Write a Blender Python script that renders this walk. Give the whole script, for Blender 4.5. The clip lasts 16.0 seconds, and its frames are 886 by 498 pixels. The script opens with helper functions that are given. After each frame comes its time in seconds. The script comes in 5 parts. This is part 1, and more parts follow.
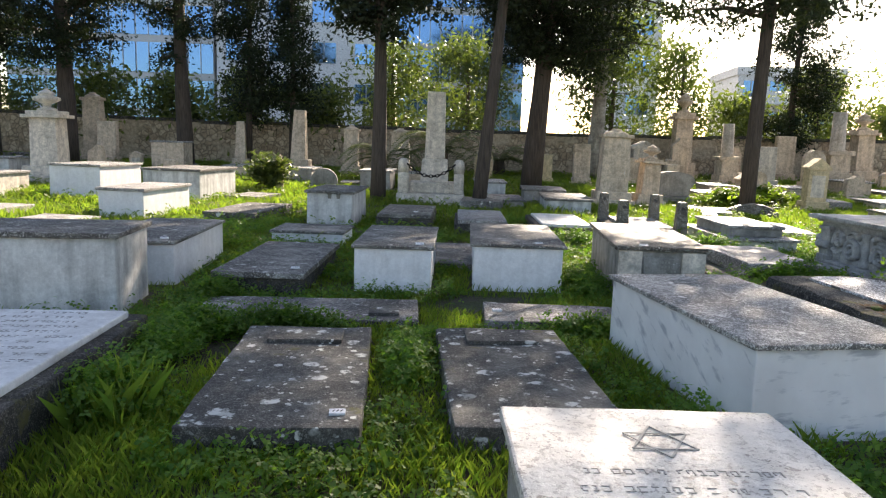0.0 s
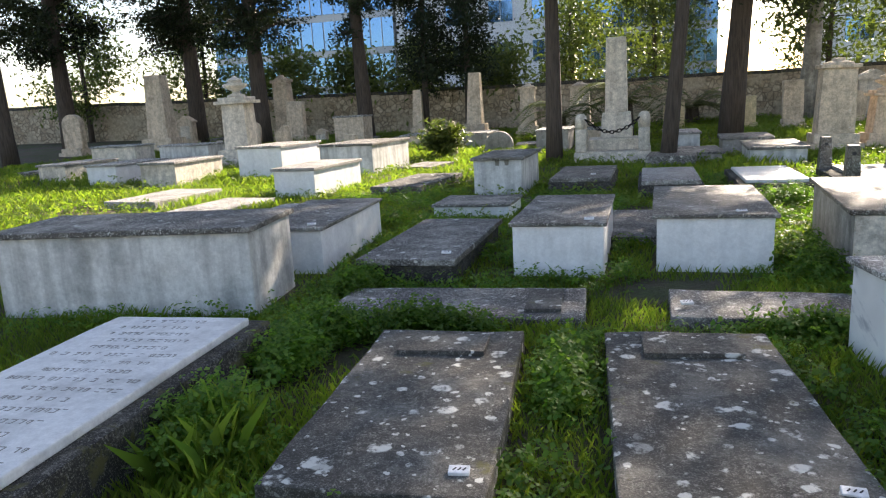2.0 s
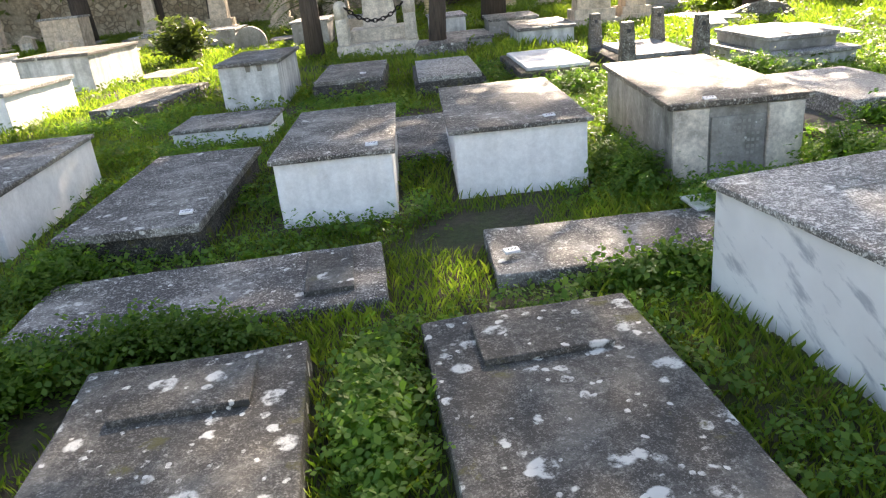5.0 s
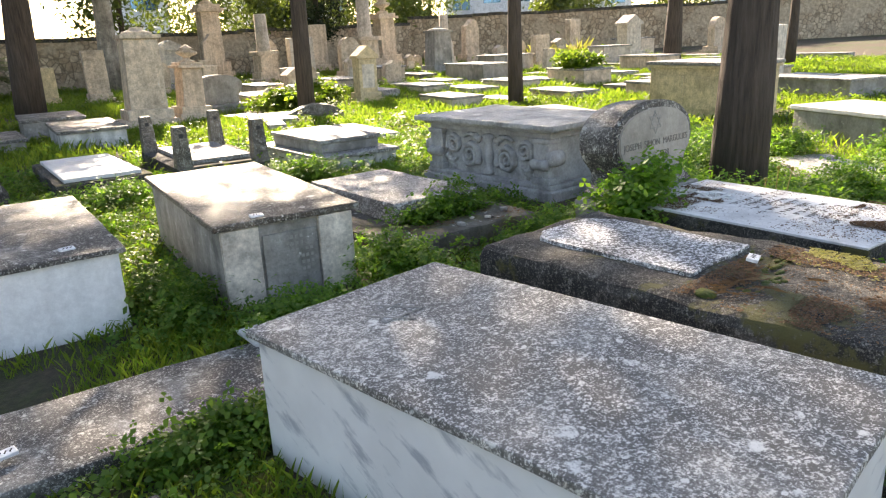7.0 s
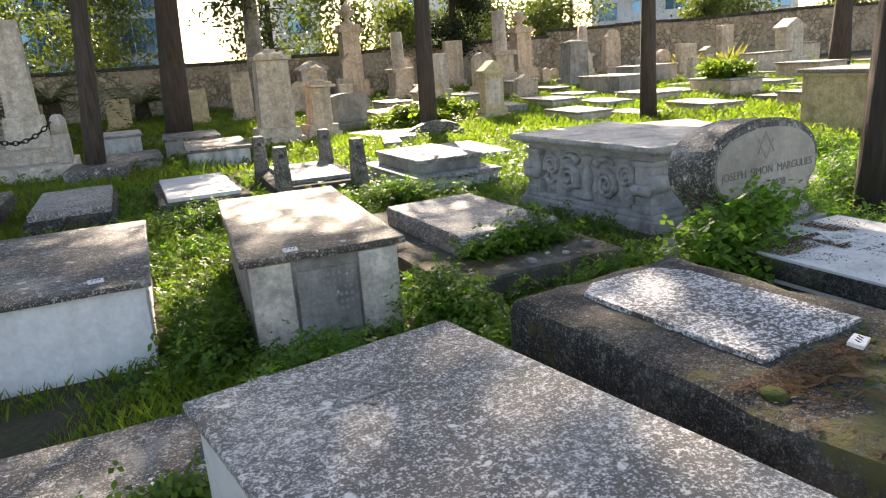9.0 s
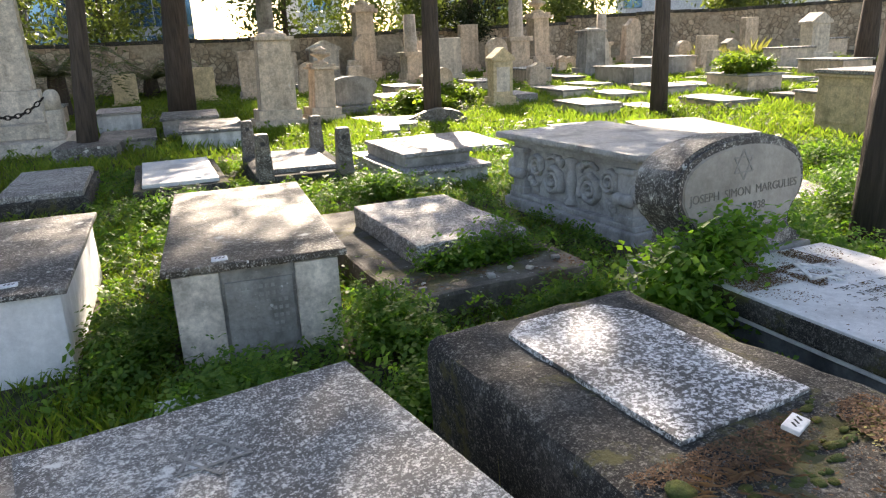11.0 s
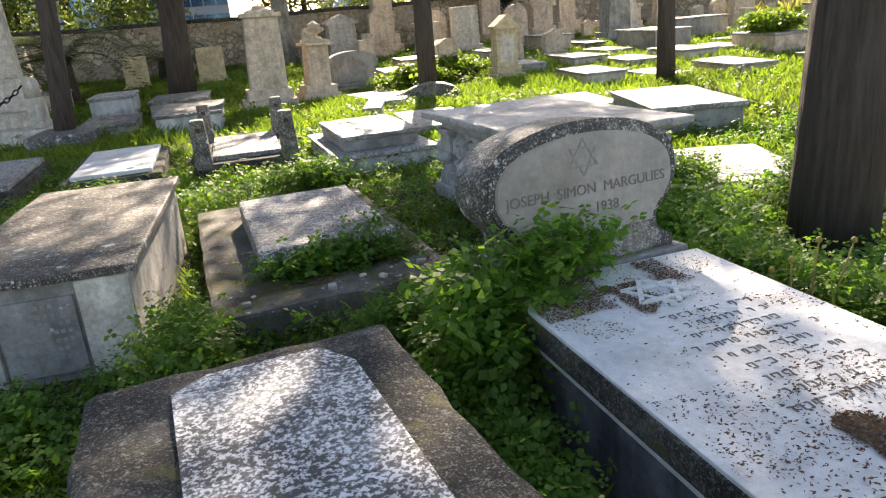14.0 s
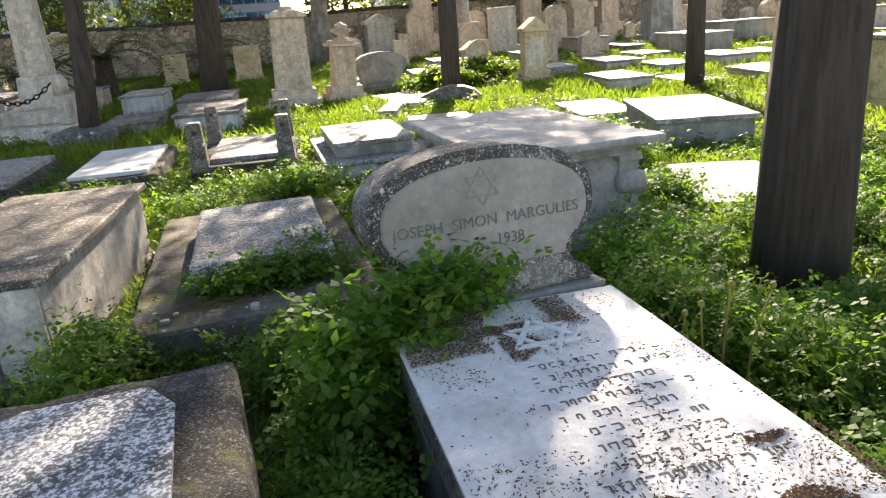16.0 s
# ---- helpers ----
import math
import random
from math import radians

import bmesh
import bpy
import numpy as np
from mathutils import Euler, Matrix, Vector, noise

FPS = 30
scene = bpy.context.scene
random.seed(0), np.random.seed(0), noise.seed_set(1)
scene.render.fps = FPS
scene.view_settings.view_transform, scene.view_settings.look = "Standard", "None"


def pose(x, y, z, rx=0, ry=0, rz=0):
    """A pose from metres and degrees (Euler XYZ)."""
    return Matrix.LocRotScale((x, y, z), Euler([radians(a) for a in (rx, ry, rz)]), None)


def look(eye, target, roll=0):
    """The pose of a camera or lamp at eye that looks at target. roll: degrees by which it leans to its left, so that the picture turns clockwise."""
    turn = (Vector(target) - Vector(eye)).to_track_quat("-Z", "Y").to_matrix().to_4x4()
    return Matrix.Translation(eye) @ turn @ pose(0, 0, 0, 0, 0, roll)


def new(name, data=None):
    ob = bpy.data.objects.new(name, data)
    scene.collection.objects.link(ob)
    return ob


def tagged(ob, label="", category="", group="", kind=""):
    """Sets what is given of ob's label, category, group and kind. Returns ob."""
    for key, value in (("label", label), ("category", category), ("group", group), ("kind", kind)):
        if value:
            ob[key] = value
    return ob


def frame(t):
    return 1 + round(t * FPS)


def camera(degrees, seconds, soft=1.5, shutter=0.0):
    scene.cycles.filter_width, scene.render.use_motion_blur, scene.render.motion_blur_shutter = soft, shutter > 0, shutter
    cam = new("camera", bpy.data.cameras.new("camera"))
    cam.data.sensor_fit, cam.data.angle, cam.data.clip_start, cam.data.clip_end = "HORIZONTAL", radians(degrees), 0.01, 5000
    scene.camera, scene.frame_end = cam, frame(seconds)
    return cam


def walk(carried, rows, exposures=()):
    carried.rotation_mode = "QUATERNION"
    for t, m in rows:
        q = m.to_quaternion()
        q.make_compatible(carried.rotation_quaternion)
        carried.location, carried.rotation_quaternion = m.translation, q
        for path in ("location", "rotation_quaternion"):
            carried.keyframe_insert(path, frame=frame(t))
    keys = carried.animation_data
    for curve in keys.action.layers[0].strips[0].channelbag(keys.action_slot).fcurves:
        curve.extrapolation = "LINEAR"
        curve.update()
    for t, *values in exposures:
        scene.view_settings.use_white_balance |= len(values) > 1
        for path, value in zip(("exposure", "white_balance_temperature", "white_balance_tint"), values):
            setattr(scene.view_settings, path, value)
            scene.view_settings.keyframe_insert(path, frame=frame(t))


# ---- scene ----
cam = camera(64.9, 16.0, soft=1.2)

PATH = [
    (0, (-0.221, -0.388, 1.503), (-0.145, 1.588, 1.204), 1.9),
    (0.5, (-0.098, -0.183, 1.487), (-0.154, 1.765, 1.035), -2.0),
    (1, (-0.023, 0.205, 1.522), (-0.086, 2.165, 1.126), 2.0),
    (1.5, (-0.054, 0.379, 1.558), (-0.283, 2.324, 1.155), -2.4),
    (2, (-0.039, 0.653, 1.514), (-0.497, 2.557, 1.107), -3.2),
    (2.5, (-0.071, 0.924, 1.495), (-0.572, 2.816, 1.08), -3.9),
    (3, (-0.186, 1.095, 1.528), (-0.528, 3.002, 1.031), -1.8),
    (3.2, (-0.193, 1.163, 1.524), (-0.453, 3.069, 0.977), -2.3),
    (5.3, (-0.086, 2.239, 1.512), (0.174, 4.076, 0.765), -4.8),
    (5.5, (0.012, 2.303, 1.494), (0.422, 4.137, 0.81), -2.5),
    (6, (0.18, 2.414, 1.503), (0.738, 4.229, 0.875), -3.6),
    (6.5, (0.318, 2.521, 1.515), (1.184, 4.23, 0.941), -5.5),
    (7, (0.377, 2.6, 1.556), (1.568, 4.098, 0.975), -2.7),
    (7.5, (0.467, 2.625, 1.544), (1.687, 4.092, 0.945), -1.7),
    (8, (0.761, 2.703, 1.525), (1.707, 4.385, 1.001), -1.6),
    (8.2, (0.85, 2.727, 1.523), (1.738, 4.444, 1.009), -4.4),
    (10.3, (1.59, 2.844, 1.571), (2.408, 4.589, 1.037), -3.5),
    (10.5, (1.616, 2.871, 1.597), (2.467, 4.6, 1.06), -4.1),
    (11, (1.716, 2.909, 1.593), (2.52, 4.651, 1.028), -2.6),
    (11.5, (2.046, 2.879, 1.563), (2.514, 4.738, 0.995), -0.1),
    (12, (2.333, 2.858, 1.551), (2.795, 4.718, 0.98), -3.8),
    (12.5, (2.554, 2.924, 1.572), (3.386, 4.639, 0.964), -4.3),
    (13, (2.681, 2.972, 1.587), (3.581, 4.638, 0.945), -4.1),
    (13.5, (2.918, 2.972, 1.548), (3.704, 4.695, 0.906), -1.6),
    (14, (3.107, 2.98, 1.536), (3.753, 4.764, 0.903), -5.0),
    (14.5, (3.28, 3.025, 1.558), (4.347, 4.595, 0.927), -3.0),
    (15, (3.384, 3.033, 1.567), (4.468, 4.588, 0.928), -2.3),
    (15.5, (3.594, 2.989, 1.542), (4.338, 4.742, 0.932), -0.4),
    (16, (3.801, 2.934, 1.567), (4.313, 4.762, 0.94), -4.5),
]
walk(cam, [(t, look(eye, target, roll)) for t, eye, target, roll in PATH], exposures=[(0.0, 1.66, 7300.0, 16.0), (3.2, 2.02, 7300.0, 16.0), (5.3, 2.42, 7900.0, 17.0), (8.0, 1.93, 7900.0, 17.0), (11.0, 1.80, 7500.0, 17.0), (16.0, 1.85, 7600.0, 16.0)])


# ---- light ----
SUN_AZ, SUN_EL = 22.0, 29.0          # degrees right of +y, and above the horizon
world = bpy.data.worlds.new("world")
scene.world = world
world.use_nodes = True
wn = world.node_tree.nodes
sky = wn.new("ShaderNodeTexSky")
sky.sky_type = "NISHITA"
sky.sun_disc = False
sky.sun_elevation = radians(SUN_EL)
sky.sun_rotation = radians(SUN_AZ)
wn["Background"].inputs["Strength"].default_value = 0.10
world.node_tree.links.new(sky.outputs[0], wn["Background"].inputs["Color"])
sun_dir = Vector((math.sin(radians(SUN_AZ)) * math.cos(radians(SUN_EL)), math.cos(radians(SUN_AZ)) * math.cos(radians(SUN_EL)), math.sin(radians(SUN_EL))))
sun = new("sun", bpy.data.lights.new("sun", "SUN"))
sun.data.energy, sun.data.angle, sun.data.color = 5.0, radians(0.6), (1.0, 0.93, 0.82)
sun.matrix_world = look(sun_dir * 60, (0, 0, 0))


# ---- materials ----
def material(name):
    m = bpy.data.materials.new(name)
    m.use_nodes = True
    return m, m.node_tree.nodes, m.node_tree.links, m.node_tree.nodes["Principled BSDF"]


def tex(n, l, kind, scale, **more):
    """A texture node on object-space coordinates, shifted per object."""
    t = n.new(kind)
    t.inputs["Scale"].default_value = scale
    for k, v in more.items():
        t.inputs[k].default_value = v
    co = n.get("coords")
    if co is None:
        co = n.new("ShaderNodeNewGeometry")
        co.name = "coords"
    l.new(co.outputs["Position"], t.inputs["Vector"])
    return t


def ramp(n, l, source, stops):
    r = n.new("ShaderNodeValToRGB")
    while len(r.color_ramp.elements) < len(stops):
        r.color_ramp.elements.new(0.5)
    for e, (p, c) in zip(r.color_ramp.elements, stops):
        e.position = p
        e.color = (*c, 1) if isinstance(c, tuple) else (c, c, c, 1)
    l.new(source, r.inputs[0])
    return r.outputs[0]


def mix(n, l, fac, a, b, mode="MIX"):
    m = n.new("ShaderNodeMix")
    m.data_type, m.blend_type = "RGBA", mode
    for i, v in ((0, fac), (6, a), (7, b)):
        sock = m.inputs[i]
        if isinstance(v, (int, float)):
            sock.default_value = v if i == 0 else (v, v, v, 1)
        elif isinstance(v, tuple):
            sock.default_value = (*v, 1)
        else:
            l.new(v, sock)
    return m.outputs[2]


def bump(n, l, bsdf, height, strength, distance=0.01):
    b = n.new("ShaderNodeBump")
    b.inputs["Strength"].default_value, b.inputs["Distance"].default_value = strength, distance
    l.new(height, b.inputs["Height"])
    if bsdf.inputs["Normal"].is_linked:
        l.new(bsdf.inputs["Normal"].links[0].from_socket, b.inputs["Normal"])
    l.new(b.outputs[0], bsdf.inputs["Normal"])


def stone(name, base, dark, lichen=0.0, stain=0.5, rough=0.8, pale=(0.62, 0.61, 0.56), relief=0.5, moss=0.0, streak=0.0, mottle=0.8, speck=0.0, grain=1.0, spots=((8.0, 0.34), (19.0, 0.36), (48.0, 0.40)), salt=0.45, scales=((26.0, 0.55), (75.0, 0.54), (150.0, 0.56)), gate=0.1):
    """Weathered stone: a base colour, darker grime in blotches, pale lichen spots, moss."""
    m, n, l, b = material(name)
    big = tex(n, l, "ShaderNodeTexNoise", 2.3, Detail=8.0, Roughness=0.65)
    fine = tex(n, l, "ShaderNodeTexNoise", 34.0, Detail=6.0, Roughness=0.7)
    mid = tex(n, l, "ShaderNodeTexNoise", 9.0, Detail=7.0, Roughness=0.7)
    col = mix(n, l, ramp(n, l, big.outputs[0], [(0.62 - 0.35 * stain, 0.0), (0.78 - 0.2 * stain, 1.0)]), base, dark)
    col = mix(n, l, min(0.7, mottle), col, ramp(n, l, fine.outputs[0], [(0.3, 0.55), (0.7, 1.25)]), "MULTIPLY")
    col = mix(n, l, mottle, col, ramp(n, l, mid.outputs[0], [(0.35, 0.6), (0.6, 1.1)]), "MULTIPLY")
    if speck:
        for scale, lo in scales:
            sp = tex(n, l, "ShaderNodeTexNoise", scale * grain, Detail=3.5, Roughness=0.62)
            k = mix(n, l, 1.0, ramp(n, l, sp.outputs[0], [(lo - 0.05 * speck, 0.0), (lo + 0.02 - 0.05 * speck, 1.0)]), ramp(n, l, big.outputs[0], [(0.38, gate), (0.58, 1.0)]), "MULTIPLY")
            col = mix(n, l, k, col, (dark[0] * 0.55, dark[1] * 0.55, dark[2] * 0.55))
            lt = ramp(n, l, sp.outputs[0], [(0.38, 1.0), (0.41, 0.0)])
            col = mix(n, l, mix(n, l, 1.0, lt, (salt, salt, salt), "MULTIPLY"), col, pale)
    if streak:
        st = n.new("ShaderNodeMapping")
        st.inputs["Scale"].default_value = (5.0, 5.0, 0.5)
        l.new(n["coords"].outputs["Position"], st.inputs["Vector"])
        sn = n.new("ShaderNodeTexNoise")
        sn.inputs["Scale"].default_value, sn.inputs["Detail"].default_value = 1.6, 6.0
        l.new(st.outputs[0], sn.inputs["Vector"])
        col = mix(n, l, streak, col, ramp(n, l, sn.outputs[0], [(0.4, 0.35), (0.58, 1.0)]), "MULTIPLY")
    if lichen:
        warp = tex(n, l, "ShaderNodeTexNoise", 12.0, Detail=4.0)
        wob = n.new("ShaderNodeVectorMath")
        wob.operation = "MULTIPLY_ADD"
        wob.inputs[1].default_value = (0.07, 0.07, 0.07)
        l.new(warp.outputs["Color"], wob.inputs[0])
        l.new(n["coords"].outputs["Position"], wob.inputs[2])
        for scale, size in spots:
            v = n.new("ShaderNodeTexVoronoi")
            v.inputs["Scale"].default_value = scale
            l.new(wob.outputs[0], v.inputs["Vector"])
            spot = ramp(n, l, v.outputs["Distance"], [(size * 0.66, 1.0), (size * 0.80, 0.0)])
            pick = ramp(n, l, v.outputs["Color"], [(0.72 - 0.45 * lichen, 0.0), (0.76 - 0.45 * lichen, 1.0)])
            area = ramp(n, l, mid.outputs[0], [(0.58 - 0.3 * lichen, 0.0), (0.66 - 0.28 * lichen, 1.0)])
            k = mix(n, l, 1.0, mix(n, l, 1.0, spot, pick, "MULTIPLY"), area, "MULTIPLY")
            col = mix(n, l, k, col, pale)
    if moss:
        mo = tex(n, l, "ShaderNodeTexNoise", 3.1, Detail=9.0, Roughness=0.72)
        col = mix(n, l, ramp(n, l, mo.outputs[0], [(0.66 - 0.2 * moss, 0.0), (0.72 - 0.2 * moss, 1.0)]), col, (0.09, 0.085, 0.03))
    l.new(col, b.inputs["Base Color"])
    b.inputs["Roughness"].default_value = rough
    bump(n, l, b, mid.outputs[0], relief, 0.02)
    bump(n, l, b, fine.outputs[0], relief, 0.006)
    return m


SLAB_GREY = stone("grey_slab_stone", (0.30, 0.28, 0.25), (0.10, 0.09, 0.08), lichen=0.3, stain=0.6, rough=0.7, speck=1.1, grain=0.8)
SLAB_DARK = stone("dark_lichen_stone", (0.17, 0.158, 0.135), (0.08, 0.073, 0.062), lichen=0.42, stain=0.6, relief=0.8, moss=0.3, speck=0.7, spots=((6.0, 0.40), (11.0, 0.36), (21.0, 0.34)), salt=0.12)
SLAB_PALE = stone("pale_slab_stone", (0.68, 0.65, 0.60), (0.21, 0.195, 0.18), pale=(0.74, 0.73, 0.69), lichen=0.25, stain=0.36, rough=0.65, speck=0.9, mottle=0.5, gate=0.55, salt=0.75, scales=((28.0, 0.55), (70.0, 0.54), (130.0, 0.55)))
SLAB_BROWN = stone("brown_slab_stone", (0.22, 0.18, 0.135), (0.085, 0.068, 0.05), lichen=0.25, stain=0.55, rough=0.6, speck=0.8)
MARBLE = stone("weathered_white_marble", (0.74, 0.735, 0.72), (0.52, 0.51, 0.49), lichen=0.0, stain=0.3, rough=0.5, relief=0.25, mottle=0.35)
MARBLE_PIT = stone("pitted_pale_marble", (0.66, 0.63, 0.58), (0.42, 0.38, 0.33), stain=0.35, rough=0.5, relief=0.3, mottle=0.4, speck=0.5, scales=((32.0, 0.60), (70.0, 0.62)), salt=0.2)
MARBLE_SPOT = stone("spotted_white_marble", (0.78, 0.78, 0.78), (0.13, 0.125, 0.12), lichen=0.0, stain=0.30, rough=0.6, pale=(0.8, 0.8, 0.8), mottle=0.12, speck=0.9, grain=1.0, scales=((34.0, 0.55), (75.0, 0.55)), gate=0.5, salt=0.6)
PLASTER = stone("whitewashed_plaster", (0.80, 0.80, 0.80), (0.62, 0.62, 0.60), stain=0.12, rough=0.85, relief=0.2, streak=0.12, mottle=0.25)
PLASTER_GREY = stone("grey_stained_plaster", (0.68, 0.68, 0.66), (0.42, 0.42, 0.40), stain=0.4, rough=0.85, relief=0.3, streak=0.45, mottle=0.4)
CEMENT = stone("grey_cement", (0.40, 0.38, 0.345), (0.20, 0.19, 0.165), lichen=0.1, stain=0.4, rough=0.9, relief=0.5, streak=0.3, mottle=0.5)
ROUGH = stone("rough_dark_concrete", (0.115, 0.107, 0.092), (0.042, 0.038, 0.033), lichen=0.10, stain=0.6, rough=0.95, relief=1.0, moss=0.6, speck=1.0, pale=(0.26, 0.25, 0.22))
LIMESTONE = stone("warm_limestone", (0.76, 0.62, 0.47), (0.48, 0.38, 0.28), lichen=0.1, stain=0.4, rough=0.85, relief=0.5, streak=0.28)
LIME_PALE = stone("pale_limestone", (0.78, 0.70, 0.59), (0.50, 0.44, 0.36), stain=0.35, rough=0.8, relief=0.4, streak=0.28)
YELLOW = stone("yellowed_limestone", (0.74, 0.60, 0.37), (0.50, 0.40, 0.24), stain=0.35, rough=0.85, relief=0.35, streak=0.12)


def veined():
    """White marble cladding with sparse slanting blue-grey veins."""
    m, n, l, b = material("veined_white_marble")
    mp = n.new("ShaderNodeMapping")
    mp.vector_type = "TEXTURE"
    mp.inputs["Rotation"].default_value = (radians(30), 0, 0)
    mp.inputs["Scale"].default_value = (0.3, 0.24, 0.07)
    g = n.new("ShaderNodeNewGeometry")
    g.name = "coords"
    l.new(g.outputs["Position"], mp.inputs["Vector"])
    no = n.new("ShaderNodeTexNoise")
    no.inputs["Scale"].default_value, no.inputs["Detail"].default_value, no.inputs["Roughness"].default_value = 1.0, 5.0, 0.6
    l.new(mp.outputs[0], no.inputs["Vector"])
    soft = tex(n, l, "ShaderNodeTexNoise", 3.0, Detail=6.0)
    col = mix(n, l, ramp(n, l, no.outputs[0], [(0.56, 0.0), (0.68, 0.8)]), (0.74, 0.74, 0.74), (0.34, 0.36, 0.40))
    col = mix(n, l, 1.0, col, ramp(n, l, soft.outputs[0], [(0.3, 0.85), (0.7, 1.05)]), "MULTIPLY")
    l.new(col, b.inputs["Base Color"])
    b.inputs["Roughness"].default_value = 0.6
    bump(n, l, b, soft.outputs[0], 0.15, 0.01)
    return m


VEINED = veined()


def plain(name, colour, rough=0.6, metal=0.0):
    m, n, l, b = material(name)
    no = tex(n, l, "ShaderNodeTexNoise", 40.0, Detail=4.0)
    l.new(mix(n, l, 1.0, colour, ramp(n, l, no.outputs[0], [(0.3, 0.75), (0.7, 1.15)]), "MULTIPLY"), b.inputs["Base Color"])
    b.inputs["Roughness"].default_value, b.inputs["Metallic"].default_value = rough, metal
    return m


PLATE = plain("white_enamel", (0.78, 0.78, 0.78), 0.4)
INK_AND_HOLE = plain("dark_letters_and_holes", (0.03, 0.03, 0.03), 0.7)
GROOVE = plain("carved_worn_stone", (0.30, 0.285, 0.26), 0.9)
FAINT_CUT = plain("faint_carving", (0.44, 0.41, 0.36), 0.9)
CUT = plain("deep_cut_lettering", (0.19, 0.175, 0.15), 0.9)
IRON = plain("rusty_iron", (0.035, 0.028, 0.024), 0.7, 0.6)


def leaf_material(name, a, b_col, gloss=0.5, through_light=0.35):
    m, n, l, b = material(name)
    geo = n.new("ShaderNodeNewGeometry")
    col = mix(n, l, geo.outputs["Random Per Island"], a, b_col)
    big = tex(n, l, "ShaderNodeTexNoise", 0.9, Detail=3.0)
    col = mix(n, l, 1.0, col, ramp(n, l, big.outputs[0], [(0.3, 0.7), (0.7, 1.25)]), "MULTIPLY")
    l.new(col, b.inputs["Base Color"])
    b.inputs["Roughness"].default_value = gloss
    b.inputs["Specular IOR Level"].default_value = 0.25
    t = n.new("ShaderNodeBsdfTranslucent")
    l.new(mix(n, l, 1.0, col, (2.0, 2.2, 0.9), "MULTIPLY"), t.inputs["Color"])
    mx = n.new("ShaderNodeMixShader")
    mx.inputs[0].default_value = through_light
    l.new(b.outputs[0], mx.inputs[1])
    l.new(t.outputs[0], mx.inputs[2])
    l.new(mx.outputs[0], n["Material Output"].inputs[0])
    return m


GRASS = leaf_material("grass_blades", (0.07, 0.13, 0.022), (0.16, 0.20, 0.04), 0.5, 0.55)
WEED = leaf_material("weed_leaves", (0.058, 0.14, 0.026), (0.15, 0.24, 0.048), 0.5, 0.55)
CYPRESS = leaf_material("cypress_foliage", (0.014, 0.023, 0.011), (0.034, 0.047, 0.02), 0.6, 0.12)
OLIVE = leaf_material("broad_foliage", (0.06, 0.085, 0.03), (0.14, 0.17, 0.055), 0.5, 0.32)
PALM = leaf_material("palm_fronds", (0.04, 0.065, 0.02), (0.12, 0.13, 0.04), 0.5, 0.4)
DRY = leaf_material("dry_leaves", (0.11, 0.06, 0.035), (0.2, 0.12, 0.07), 0.8, 0.1)
STRAW = leaf_material("dry_grass", (0.25, 0.22, 0.09), (0.33, 0.31, 0.12), 0.7, 0.35)


def bark():
    m, n, l, b = material("cypress_bark")
    mp = n.new("ShaderNodeMapping")
    mp.inputs["Scale"].default_value = (26.0, 26.0, 2.2)
    g = n.new("ShaderNodeNewGeometry")
    l.new(g.outputs["Position"], mp.inputs["Vector"])
    no = n.new("ShaderNodeTexNoise")
    no.inputs["Scale"].default_value, no.inputs["Detail"].default_value, no.inputs["Roughness"].default_value = 1.0, 8.0, 0.65
    l.new(mp.outputs[0], no.inputs["Vector"])
    l.new(ramp(n, l, no.outputs[0], [(0.3, (0.035, 0.027, 0.022)), (0.5, (0.075, 0.057, 0.045)), (0.75, (0.12, 0.095, 0.078))]), b.inputs["Base Color"])
    b.inputs["Roughness"].default_value = 0.95
    bump(n, l, b, no.outputs[0], 1.0, 0.03)
    return m


def moss_material():
    m, n, l, b = material("green_moss")
    no = tex(n, l, "ShaderNodeTexNoise", 60.0, Detail=6.0, Roughness=0.7)
    pa = tex(n, l, "ShaderNodeTexNoise", 7.0, Detail=4.0)
    col = mix(n, l, ramp(n, l, pa.outputs[0], [(0.4, 0.0), (0.6, 1.0)]), (0.05, 0.075, 0.012), (0.14, 0.13, 0.02))
    l.new(mix(n, l, 1.0, col, ramp(n, l, no.outputs[0], [(0.3, 0.5), (0.7, 1.3)]), "MULTIPLY"), b.inputs["Base Color"])
    b.inputs["Roughness"].default_value = 1.0
    bump(n, l, b, no.outputs[0], 1.0, 0.01)
    return m


MOSS = moss_material()
BARK = bark()
PALE_BARK = stone("pale_smooth_bark", (0.50, 0.45, 0.38), (0.25, 0.22, 0.18), stain=0.5, rough=0.9, streak=0.5)


def soil():
    m, n, l, b = material("grassy_soil")
    a = tex(n, l, "ShaderNodeTexNoise", 0.7, Detail=8.0, Roughness=0.7)
    f = tex(n, l, "ShaderNodeTexNoise", 22.0, Detail=8.0, Roughness=0.75)
    col = mix(n, l, ramp(n, l, a.outputs[0], [(0.40, 0.0), (0.56, 1.0)]), (0.06, 0.075, 0.022), (0.085, 0.062, 0.042))
    col = mix(n, l, 1.0, col, ramp(n, l, f.outputs[0], [(0.3, 0.45), (0.7, 1.4)]), "MULTIPLY")
    l.new(col, b.inputs["Base Color"])
    b.inputs["Roughness"].default_value = 1.0
    bump(n, l, b, f.outputs[0], 0.9, 0.03)
    return m


SOIL = soil()


# ---- mesh helpers ----
def link(name, me, mat, parent=None, label=""):
    ob = new(name, me)
    if mat:
        me.materials.append(mat)
    if parent:
        ob.parent = parent
    if label:
        ob["label"] = label
    return ob


